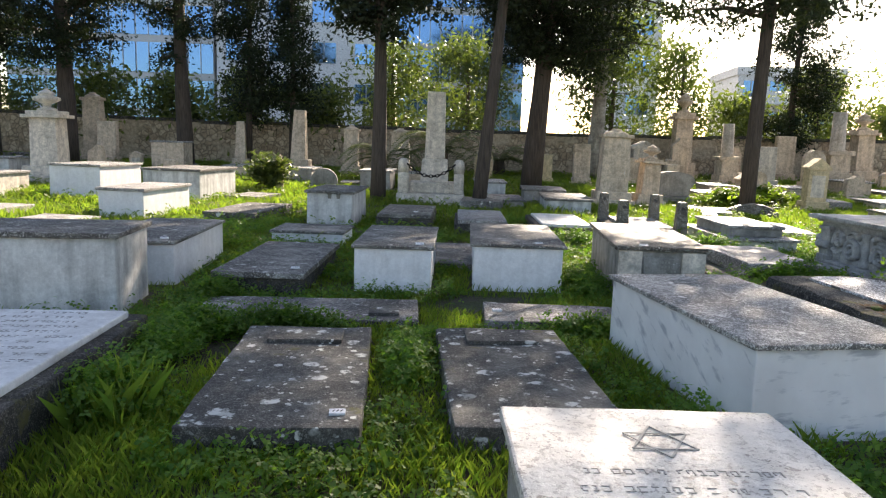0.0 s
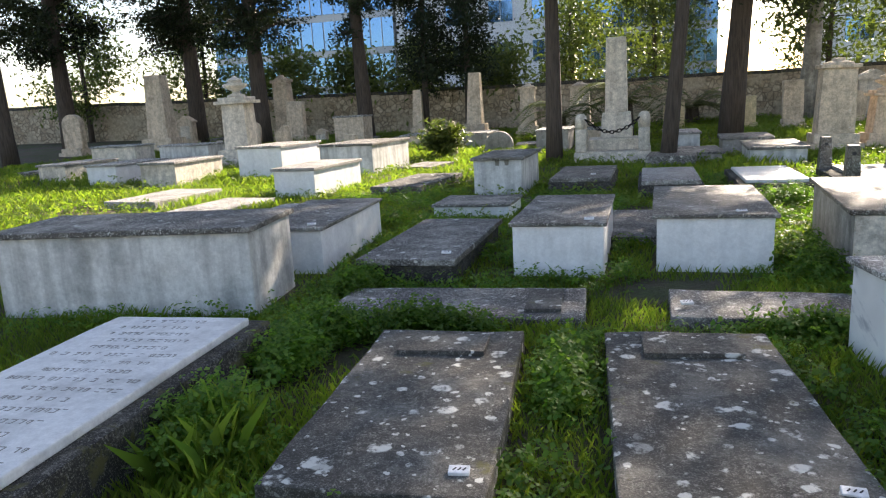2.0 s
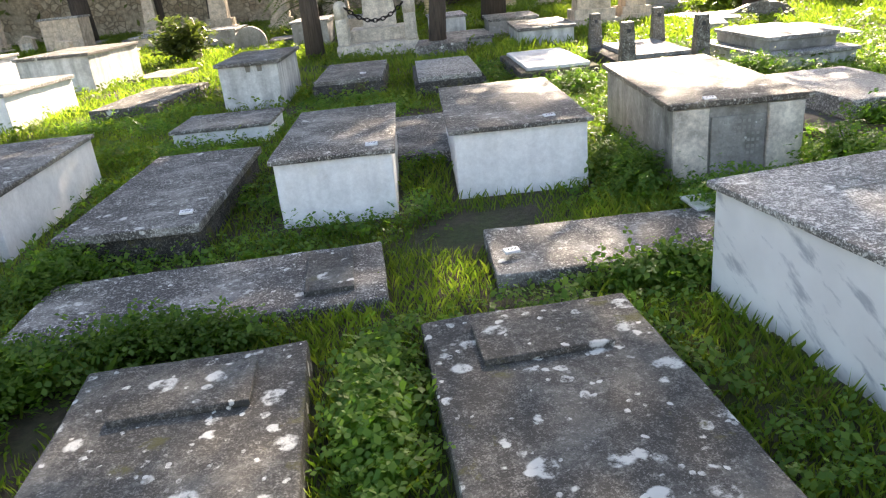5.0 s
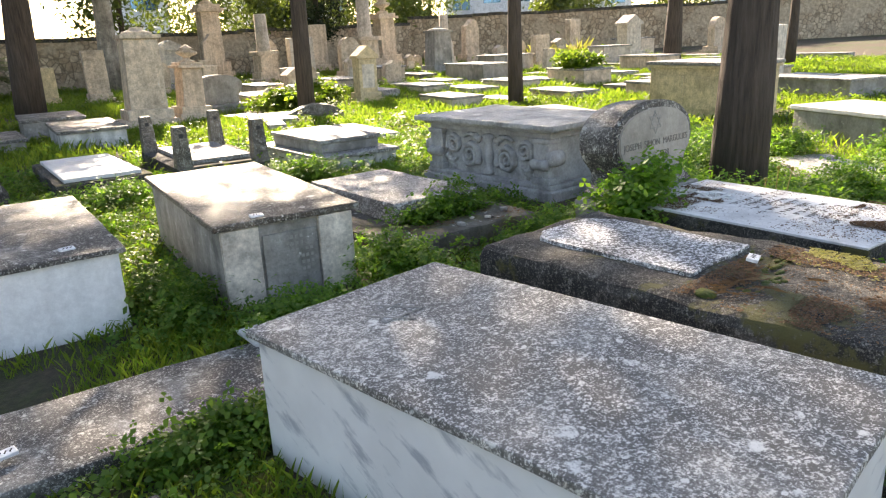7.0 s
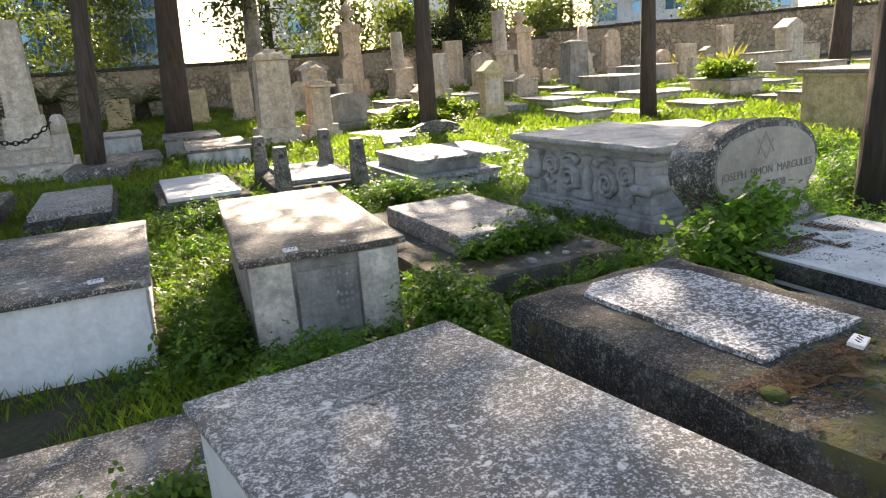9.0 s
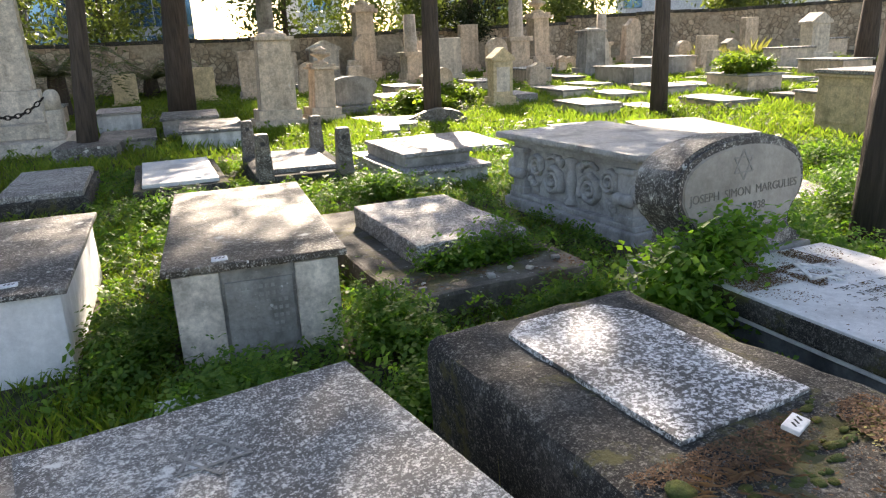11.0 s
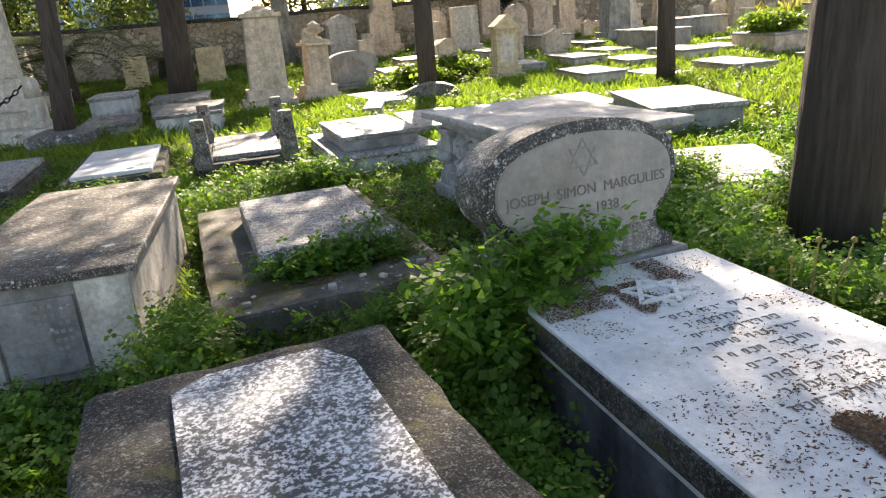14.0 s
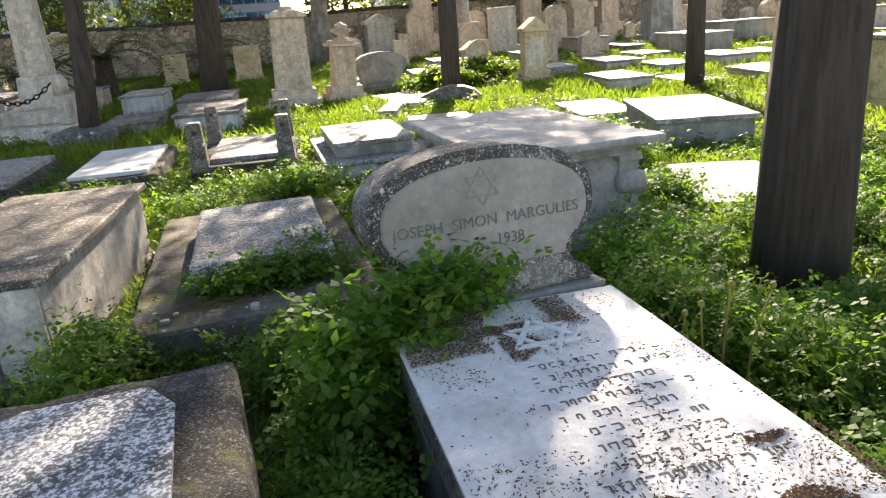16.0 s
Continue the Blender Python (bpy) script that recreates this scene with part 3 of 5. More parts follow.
def scroll(turns, r0, flip, x, y, z, side):
    """A spiral volute whose outer turn is lobed like a leaf."""
    line, radii = [], []
    for i in range(84):
        f = i / 83
        a = f * turns * 2 * math.pi - 0.6
        r = r0 * (1 - f) ** 0.85 + 0.008
        line.append((y + flip * r * math.cos(a), z + r * math.sin(a)))
        radii.append(0.27 * r0 * (1 - 0.62 * f) * (1 + (0.22 * math.sin(i * 1.15) if f < 0.45 else 0.0)))
    return relief(line, radii, x, side, 0.055)


def acanthus(x, y, z, side, flip, length, rise_by):
    """A curling leaf with a lobed edge."""
    line = [(y + flip * length * i / 23, z + rise_by * math.sin(math.pi * 0.9 * i / 23)) for i in range(24)]
    return relief(line, [0.042 * (1 - 0.7 * i / 23) * (1 + 0.28 * math.sin(i * 1.3)) for i in range(24)], x, side, 0.045)


for side in (-1, 1):
    xs = side * 0.48
    for yy, zz, r, fl in ((-0.28, 0.345, 0.135, 1), (0.28, 0.345, 0.135, -1), (-0.545, 0.455, 0.10, -1), (0.545, 0.455, 0.10, 1)):
        part("scroll_relief", scroll(2.3, r, fl, xs, yy, zz, side), SARC, t_t, smooth=True)
    for fl in (-1, 1):
        part("leaf_relief", acanthus(xs, fl * 0.12, 0.52, side, fl, 0.26, 0.06), SARC, t_t, smooth=True)
        part("leaf_relief", acanthus(xs, fl * 0.66, 0.33, side, -fl, 0.16, -0.07), SARC, t_t, smooth=True)
        bm = lathe([(0.055, 0.0), (0.055, 0.012), (0.03, 0.022), (0.018, 0.034), (0.004, 0.036)], 20)
        for v in bm.verts:
            k = 1 + 0.22 * math.cos(5 * math.atan2(v.co.y, v.co.x))
            v.co = Vector((xs + side * v.co.z, fl * 0.58 + v.co.x * k, 0.225 + v.co.y * k))
        part("rosette", bm, SARC, t_t, smooth=True)
    bm = lathe([(0.07, 0.0), (0.085, 0.02), (0.05, 0.07), (0.045, 0.10), (0.065, 0.17), (0.07, 0.23), (0.05, 0.30), (0.04, 0.33), (0.065, 0.37), (0.08, 0.42), (0.02, 0.44)], 14)
    for v in bm.verts:
        v.co = Vector((xs + v.co.x * 0.9, v.co.y, v.co.z + 0.165))
    part("baluster_relief", bm, SARC, t_t, smooth=True)

# stepped tomb behind the sarcophagus
k_t = thing("stepped_tomb", pose(5.28, 11.35, rise(5.3, 11.3), 0, 0, -2), "stepped pale stone tomb with raised middle slab", "tomb")
foot(5.28, 11.35, -2, 1.2, 2.0)
part("base", block(1.12, 1.95, 0.26, (0, 0, -0.08), 0.012, wear=0.004, cuts=3), PLASTER_GREY, k_t)
part("kerb_slab", block(1.2, 2.03, 0.05, (0, 0, 0.18), 0.015), SLAB_PALE, k_t)
part("step", block(0.86, 1.5, 0.13, (0, 0, 0.229), 0.02), CEMENT, k_t)
part("top_slab", block(0.92, 1.56, 0.05, (0, 0, 0.358), 0.015), SLAB_PALE, k_t)

# grave with four square posts
p_t = thing("post_grave", pose(3.92, 12.45, rise(3.9, 12.4), 0, 0, -5), "grave with four short square stone posts and pale slab", "grave")
foot(3.92, 12.45, -5, 1.3, 2.1)
part("kerb", block(1.22, 2.1, 0.26, (0, 0, -0.08), 0.015, wear=0.005, cuts=3), ROUGH, p_t)
part("slab", block(0.82, 1.7, 0.06, (0, 0, 0.179), 0.012), SLAB_PALE, p_t)
for sx in (-0.5, 0.5):
    for sy in (-0.95, 0.95):
        part("post", block(0.21, 0.21, 0.58, (sx, sy, 0.12), 0.02, taper=0.74), SLAB_BROWN, p_t)
        # thin black plate: the shade inside the post's hole is put into its colour
        part("painted_hole", block(0.05, 0.006, 0.05, (sx, sy - 0.084, 0.56), 0.0), INK_AND_HOLE, p_t)

# row of low tombs behind the white ones
kerb_slab(-0.40, 13.3, -4, 1.02, 2.1, 0.27, ROUGH, SLAB_GREY, SLAB_GREY, "low dark tomb with grey slab beneath a monument", margin=0.02, lift=0.06, seed=41)
kerb_slab(0.95, 12.45, -3, 0.95, 2.0, 0.28, ROUGH, SLAB_PALE, SLAB_PALE, "low dark tomb with half-clean pale slab", margin=0.05, lift=0.07, seed=42)
kerb_slab(2.40, 12.35, -3, 1.05, 2.1, 0.25, ROUGH, MARBLE, MARBLE, "low dark tomb with bright marble slab", margin=0.10, lift=0.05, seed=43)
chest_tomb(-1.82, 10.38, -4, 1.12, 0.95, 0.20, 0.04, 0.03, PLASTER, SLAB_GREY, "low whitewashed tomb with grey slab", seed=44)
pd = chest_tomb(-1.75, 13.05, -4, 0.92, 1.8, 0.66, 0.05, 0.05, PLASTER_GREY, SLAB_GREY, "stained white chest tomb with two dark drips", seed=45)
for sx in (0.0, 0.16):
    part("drip_stain", block(0.06, 0.004, 0.09, (sx, -0.8525, 0.52), 0.0, taper=1.3), CUT, pd, "dark drip stain")
flat_slab(-3.55, 13.6, -8, 1.0, 2.2, 0.17, SLAB_DARK, "low dark stone grave slab in grass", seed=46)
flat_slab(0.30, 8.95, -4, 0.8, 1.8, 0.10, SLAB_GREY, "narrow grey slab between two white tombs", seed=47)

rows_of_plates([(-0.61, 3.09, 0.095, 5), (0.80, 3.12, 0.095, -8), (0.50, 5.57, 0.065, 10), (-0.19, 6.88, 0.445, 0), (1.10, 7.03, 0.465, 5),
                (2.13, 6.68, 0.525, -5), (3.265, 4.034, 0.552, 20), (-1.44, 6.60, 0.205, 0), (-0.25, 12.6, 0.225, 0), (-2.86, 6.93, 0.425, 20),
                (2.55, 11.5, 0.205, 0)])


# ---- monuments further off ----
def monument(x, y, w, h, style, mat=LIMESTONE, label="", turn=0.0, d=None, lean=0.0, base=True):
    d = d or w * 0.75
    t = thing("gravestone", pose(x, y, rise(x, y) - 0.03, 0, lean, turn), label, "gravestone", "old upright gravestones")
    foot(x, y, turn, w, d)
    z = 0.0
    if base:
        part("plinth", block(w * 1.25, d * 1.35, h * 0.10, (0, 0, 0), 0.02, wear=0.006), mat, t)
        part("pedestal", block(w * 1.05, d * 1.12, h * 0.10, (0, 0, h * 0.099), 0.02), mat, t)
        z = h * 0.198
    body = h - z
    if style == "obelisk":
        part("shaft", block(w * 0.72, d * 0.8, body, (0, 0, z), 0.015, taper=0.72, wear=0.006), mat, t)
    elif style == "slab":
        part("shaft", block(w, d * 0.5, body, (0, 0, z), 0.03, wear=0.01, cuts=2), mat, t)
    elif style == "round":
        a = [(w / 2 * math.cos(math.pi * i / 14), z + body - w / 2 + w / 2 * math.sin(math.pi * i / 14)) for i in range(15)]
        part("shaft", extruded([(-w / 2, z), (w / 2, z)] + a, d * 0.5, bevel=0.02), mat, t)
    elif style == "arc":
        a = [(w / 2 * math.cos(math.pi * i / 16), z + body * 0.62 + body * 0.38 * math.sin(math.pi * i / 16)) for i in range(17)]
        part("shaft", extruded([(-w * 0.4, z), (w * 0.4, z), (w * 0.38, z + body * 0.2)] + a + [(-w * 0.38, z + body * 0.2)], d * 0.4, bevel=0.03), mat, t)
    elif style == "gable":
        part("shaft", block(w * 0.9, d * 0.7, body * 0.72, (0, 0, z), 0.015, wear=0.004), mat, t)
        part("gable", extruded([(-w * 0.54, z + body * 0.72), (w * 0.54, z + body * 0.72), (w * 0.54, z + body * 0.78), (0, h), (-w * 0.54, z + body * 0.78)], d * 0.85, bevel=0.012), mat, t)
        part("panel", block(w * 0.6, 0.02, body * 0.5, (0, -d * 0.355, z + body * 0.1), 0.004), LIME_PALE, t)
    elif style == "urn":
        k = body * 0.62
        part("shaft", block(w * 0.74, d * 0.8, k, (0, 0, z), 0.015, taper=0.92), mat, t)
        part("cornice", block(w, d * 1.05, h * 0.035, (0, 0, z + k), 0.012), mat, t)
        part("cap", block(w * 0.8, d * 0.85, h * 0.04, (0, 0, z + k + h * 0.034), 0.012), mat, t)
        u, zu = body * 0.38 - h * 0.074, z + k + h * 0.073
        prof = [(0.30, 0), (0.30, 0.10), (0.12, 0.18), (0.13, 0.30), (0.40, 0.48), (0.42, 0.60), (0.20, 0.70), (0.28, 0.76), (0.22, 0.84), (0.10, 0.92), (0.03, 1.0)]
        part("urn", lathe([(r * w * 0.8, q * u) for r, q in prof], 18, (0, 0, zu)), mat, t, smooth=True)
    elif style == "cap":
        part("shaft", block(w * 0.86, d * 0.85, body * 0.86, (0, 0, z), 0.02, taper=0.9, wear=0.006, cuts=1), mat, t)
        part("cornice", block(w * 0.92, d * 0.95, body * 0.05, (0, 0, z + body * 0.858), 0.015), mat, t)
        part("cap", lathe([(w * 0.36, 0), (w * 0.34, body * 0.03), (w * 0.16, body * 0.06), (w * 0.14, body * 0.09), (0.01, body * 0.095)], 12, (0, 0, z + body * 0.905)), mat, t)
    elif style == "column":
        part("cornice", block(w * 1.1, d * 1.2, h * 0.06, (0, 0, z + body * 0.30), 0.015), mat, t)
        part("shaft", block(w * 0.85, d, body * 0.301, (0, 0, z), 0.015), mat, t)
        part("column", lathe([(w * 0.34, 0), (w * 0.34, 0.03), (w * 0.30, 0.06), (w * 0.27, body * 0.66)], 18, (0, 0, z + body * 0.30 + h * 0.06 - 0.001)), mat, t, smooth=True)
    elif style == "broken":
        part("shaft", extruded([(-w * 0.45, z), (w * 0.45, z), (w * 0.42, z + body * 0.75), (w * 0.30, h * 0.97), (0.02, h), (-w * 0.2, z + body * 0.86), (-w * 0.40, z + body * 0.80)], d * 0.55, bevel=0.02), mat, t)
    return t


OLD = "weathered limestone gravestone with "
for x, y, w, h, style, mat, lab in (
        (5.15, 18.9, 0.92, 2.15, "cap", LIMESTONE, "tall weathered limestone stele with moulded cap"),
        (5.9, 25.8, 0.62, 1.55, "slab", LIMESTONE, OLD + "squared top"),
        (9.6, 30.2, 1.15, 1.65, "gable", LIME_PALE, OLD + "pointed gable and pale panel"),
        (11.3, 30.3, 1.05, 3.75, "urn", LIMESTONE, "tall limestone monument crowned by a stone urn"),
        (10.6, 28.6, 0.75, 1.85, "broken", LIMESTONE, OLD + "broken sloping top"),
        (7.5, 20.7, 1.35, 0.92, "arc", CEMENT, "broad grey kidney-shaped headstone in grass"),
        (11.9, 26.9, 0.78, 2.4, "column", LIMESTONE, "limestone pedestal with a broken round column"),
        (13.1, 29.2, 0.8, 1.5, "round", LIMESTONE, OLD + "rounded head"),
        (10.8, 18.7, 0.62, 1.5, "gable", YELLOW, "leaning yellowed gravestone with ridged top"),
        (13.2, 26.6, 0.95, 1.6, "slab", LIME_PALE, "grey square gravestone with fan-shaped crest"),
        (14.9, 26.0, 0.8, 1.5, "round", LIMESTONE, OLD + "rounded top"),
        (16.6, 27.4, 0.95, 2.9, "column", LIMESTONE, "tall limestone pedestal with column"),
        (18.4, 28.6, 1.05, 3.0, "urn", LIMESTONE, "tall limestone monument with small urn"),
        (17.6, 24.0, 1.0, 1.75, "cap", CEMENT, "grey stone stele on a heavy base"),
        (20.4, 27.0, 0.7, 2.1, "column", LIMESTONE, OLD + "round column"),
        (22.4, 27.6, 0.9, 1.9, "broken", LIMESTONE, "crumbling limestone figure-like gravestone"),
        (23.6, 23.3, 0.6, 1.0, "gable", CEMENT, "small grey gabled gravestone"),
        (25.6, 21.2, 1.0, 1.8, "gable", LIME_PALE, "pale gabled gravestone near the wall"),
        (26.5, 25.0, 0.8, 1.7, "slab", LIMESTONE, OLD + "flat top"),
        (17.9, 11.2, 0.62, 1.55, "slab", LIME_PALE, "white upright gravestone with short side piece"),
        (-0.95, 27.6, 0.85, 1.9, "cap", LIMESTONE, OLD + "moulded cap"),
        (-2.9, 27.4, 0.68, 1.95, "cap", LIMESTONE, "slender limestone stele with cap"),
        (-5.1, 28.4, 0.85, 2.45, "obelisk", LIMESTONE, "tapered limestone obelisk on stepped base"),
        (-7.6, 29.0, 0.62, 1.9, "obelisk", LIMESTONE, "small limestone obelisk by the wall"),
        (-3.2, 21.9, 0.85, 0.62, "round", CEMENT, "low grey round-headed gravestone"),
        (-13.3, 28.6, 0.85, 2.8, "cap", LIMESTONE, "tall limestone stele by a trunk"),
        (-12.4, 27.6, 0.75, 1.7, "slab", LIMESTONE, "grey squared gravestone by the wall"),
        (-10.4, 19.4, 1.05, 2.6, "urn", LIME_PALE, "broad pale pedestal crowned with an urn"),
        (-16.4, 24.4, 1.2, 2.9, "obelisk", LIMESTONE, "pale obelisk on a broad stepped base"),
        (-16.9, 26.8, 0.7, 1.3, "gable", LIMESTONE, "small limestone gravestone by the wall"),
        (-20.0, 24.0, 0.8, 1.6, "round", LIMESTONE, OLD + "rounded head"),
        (2.3, 27.0, 0.7, 1.0, "slab", YELLOW, "small yellowish block gravestone"),
        (9.2, 25.4, 0.5, 0.9, "slab", LIMESTONE, OLD + "worn top"),
        (14.2, 22.3, 0.7, 0.8, "broken", LIMESTONE, "short broken limestone gravestone"),
        (29.5, 19.5, 0.9, 1.5, "round", LIMESTONE, OLD + "rounded head"),
        (21.5, 22.4, 0.8, 1.25, "slab", LIMESTONE, OLD + "flat crumbled top"),
        (19.2, 25.6, 0.9, 1.3, "broken", LIME_PALE, OLD + "broken corner"),
        (15.6, 29.6, 0.8, 2.0, "slab", LIMESTONE, OLD + "weathered flat top"),
        (8.1, 29.2, 0.6, 1.3, "obelisk", LIMESTONE, "small tapered limestone marker"),
):
    monument(x, y, w, h, style, mat, lab, turn=(x * 37.0) % 9 - 4.5, lean=((x * 53.0) % 3) - 1.5)

# seat-like monument: obelisk between two posts joined by a chain
mo = thing("obelisk_monument", pose(0.15, 18.6, rise(0.1, 18.6) - 0.03, 0, 0, -3), "pale stone obelisk with two posts joined by a chain", "monument")
foot(0.15, 18.4, -3, 1.9, 1.9)
part("base", block(1.75, 1.9, 0.30, (0, -0.2, 0), 0.02, wear=0.004, cuts=2), LIME_PALE, mo)
part("step", block(1.2, 1.1, 0.26, (0, 0.1, 0.299), 0.02), LIME_PALE, mo)
part("pedestal", block(0.76, 0.7, 0.62, (0.05, 0.4, 0.558), 0.03, taper=0.9), LIME_PALE, mo)
part("obelisk", block(0.55, 0.5, 1.8, (0.05, 0.4, 1.177), 0.02, taper=0.86), LIME_PALE, mo)
for sx in (-0.72, 0.72):
    bm = block(0.26, 0.5, 0.55, (sx, -0.8, 0.299), 0.05)
    part("side_post", bm, LIME_PALE, mo)
    part("post_head", lathe([(0.14, 0), (0.14, 0.22), (0.12, 0.30), (0.07, 0.35), (0.01, 0.36)], 16, (sx, -0.9, 0.845)), LIME_PALE, mo, smooth=True)
def chain_link(c, tilt, roll):
    bm = bmesh.new()
    rings = []
    m = Matrix.Translation(c) @ Euler((roll, tilt, 0)).to_matrix().to_4x4()
    for a in range(10):
        u = 2 * math.pi * a / 10
        mid = Vector((0.058 * math.cos(u), 0.036 * math.sin(u), 0))
        out = Vector((math.cos(u), math.sin(u), 0))
        rings.append([bm.verts.new(m @ (mid + (out * math.cos(v) + Vector((0, 0, 1)) * math.sin(v)) * 0.013)) for v in (0, 1.57, 3.14, 4.71)])
    for a in range(10):
        p, q = rings[a], rings[(a + 1) % 10]
        for k in range(4):
            bm.faces.new((p[k], p[(k + 1) % 4], q[(k + 1) % 4], q[k]))
    bmesh.ops.recalc_face_normals(bm, faces=bm.faces)
    return bm


for i in range(15):
    f = (i + 0.5) / 15
    part("chain_link", chain_link(Vector((-0.62 + 1.24 * f, -1.07, 1.08 - 0.32 * (1 - (2 * f - 1) ** 2))), -math.atan((2 * f - 1) * 1.03), radians(80 if i % 2 else 15)), IRON, mo)

# box tombs further off
for x, y, turn, w, l, h, wall, top, lab in (
        (-5.55, 13.5, -8, 0.95, 1.9, 0.55, PLASTER, SLAB_PALE, "bright whitewashed chest tomb in sunlit grass"),
        (-8.2, 17.3, -8, 1.35, 1.9, 0.80, PLASTER, SLAB_PALE, "large whitewashed chest tomb catching the sun"),
        (-5.95, 17.5, -8, 1.5, 2.2, 0.76, PLASTER_GREY, SLAB_GREY, "grey plastered chest tomb with dark-edged slab"),
        (-10.4, 16.3, -6, 1.1, 1.9, 0.55, LIME_PALE, SLAB_PALE, "pale stone chest tomb with weathered sides"),
        (-12.2, 16.6, -6, 1.0, 1.9, 0.50, PLASTER, SLAB_PALE, "white chest tomb in sunlit grass"),
        (-14.2, 17.2, -6, 1.0, 1.9, 0.45, LIME_PALE, SLAB_PALE, "low pale chest tomb"),
        (-12.6, 20.3, -6, 1.9, 1.0, 0.65, PLASTER_GREY, SLAB_PALE, "long grey box tomb with pale slab"),
        (-15.5, 20.8, -4, 1.8, 1.0, 0.6, LIME_PALE, SLAB_PALE, "pale long box tomb"),
        (-9.5, 26.4, -5, 1.3, 0.9, 1.05, LIMESTONE, SLAB_PALE, "raised limestone tomb with open sides"),
        (-6.6, 25.5, -5, 1.0, 1.8, 0.35, LIMESTONE, SLAB_PALE, "low limestone tomb by the wall"),
        (-4.2, 24.0, -3, 1.0, 1.8, 0.45, CEMENT, SLAB_PALE, "grey box tomb in high grass"),
        (1.95, 20.9, -3, 0.95, 1.8, 0.46, PLASTER_GREY, SLAB_PALE, "low pale box tomb under trees"),
        (2.0, 17.7, -3, 1.0, 1.8, 0.25, CEMENT, SLAB_GREY, "low grey box tomb under trees"),
        (3.45, 17.0, -6, 1.15, 2.2, 0.36, PLASTER_GREY, SLAB_GREY, "low white tomb with sloping grey slab"),
        (3.35, 19.6, -6, 1.2, 1.9, 0.40, CEMENT, SLAB_GREY, "grey double tomb behind a white one"),
        (-1.5, 22.0, -3, 1.0, 1.9, 0.6, CEMENT, SLAB_PALE, "grey box tomb beside the obelisk"),
        (12.55, 9.72, -13, 1.25, 2.1, 0.98, YELLOW, SLAB_PALE, "tall yellow limestone chest tomb with panelled sides"),
        (10.75, 6.2, -24, 1.15, 2.0, 0.46, CEMENT, MARBLE, "grey cement tomb with bright white slab"),
        (9.25, 10.6, -20, 1.15, 2.0, 0.34, CEMENT, SLAB_PALE, "low grey tomb with cracked pale slab"),
        (11.4, 15.9, -10, 0.9, 1.7, 0.28, LIME_PALE, SLAB_PALE, "low pale grave box in sunny grass"),
        (13.8, 14.4, -12, 0.9, 1.7, 0.25, LIMESTONE, SLAB_PALE, "low limestone grave with pale slab"),
        (15.4, 12.7, -14, 0.9, 1.7, 0.35, LIMESTONE, SLAB_PALE, "small sloping limestone tomb"),
        (17.2, 16.8, -10, 1.1, 1.8, 0.45, LIMESTONE, SLAB_PALE, "stone grave box planted with greenery"),
        (16.7, 20.8, -8, 1.2, 2.4, 0.55, CEMENT, SLAB_PALE, "long grey base with pale slab"),
        (19.2, 22.0, -10, 1.8, 1.2, 0.65, CEMENT, SLAB_PALE, "broad grey stone base"),
        (21.6, 17.4, -12, 1.1, 1.9, 0.5, LIMESTONE, SLAB_PALE, "limestone box tomb in sunlit grass"),
        (16.9, 9.6, -16, 1.3, 2.4, 0.42, CEMENT, SLAB_PALE, "long grey ledger tomb by a white stone"),
        (20.2, 13.0, -16, 1.1, 2.0, 0.35, LIMESTONE, SLAB_PALE, "low limestone tomb in grass"),
        (8.9, 21.4, -8, 0.9, 1.8, 0.25, LIMESTONE, SLAB_PALE, "low limestone grave in grass"),
        (10.0, 23.4, -8, 0.9, 1.8, 0.35, LIMESTONE, SLAB_PALE, "low limestone box in the sun"),
        (12.6, 23.0, -8, 1.0, 1.8, 0.3, LIME_PALE, SLAB_PALE, "low pale grave in the sun"),
        (15.0, 24.0, -8, 1.0, 1.8, 0.5, LIMESTONE, SLAB_PALE, "limestone box tomb beside a tall stele"),
        (13.4, 19.6, -8, 1.0, 1.8, 0.2, LIME_PALE, SLAB_PALE, "low pale slab tomb in bright grass"),
        (15.4, 17.9, -8, 1.0, 1.8, 0.22, LIME_PALE, SLAB_PALE, "low pale stone grave in bright grass"),
        (23.3, 20.4, -12, 1.4, 1.0, 0.7, LIME_PALE, SLAB_PALE, "pale raised box tomb near the wall"),
        (28.6, 23.2, -30, 1.8, 1.0, 0.7, LIME_PALE, SLAB_PALE, "pale long tomb below the boundary wall"),
        (0.0, 23.2, -3, 1.6, 1.0, 0.5, LIMESTONE, SLAB_PALE, "limestone box tomb under the palms"),
        (-6.8, 21.6, -5, 1.0, 1.8, 0.3, LIMESTONE, SLAB_PALE, "low limestone grave in sunny grass"),
):
    box = chest_tomb(x, y, turn, w, l, h, 0.06, 0.06 if wall is YELLOW else 0.04, wall, top, lab, seed=int(abs(x * 10)))
    if wall is YELLOW:
        part("moulding", block(w - 0.04, l - 0.04, 0.05, (0, 0, h - 0.115), 0.015), YELLOW, box)
        part("end_panel", block(w * 0.62, 0.03, h * 0.58, (0, -l / 2 + 0.055, h * 0.16), 0.012), YELLOW, box)
        for sy in (-0.24, 0.24):
            part("side_panel", block(0.03, l * 0.36, h * 0.58, (-w / 2 + 0.055, sy * l, h * 0.16), 0.012), YELLOW, box)

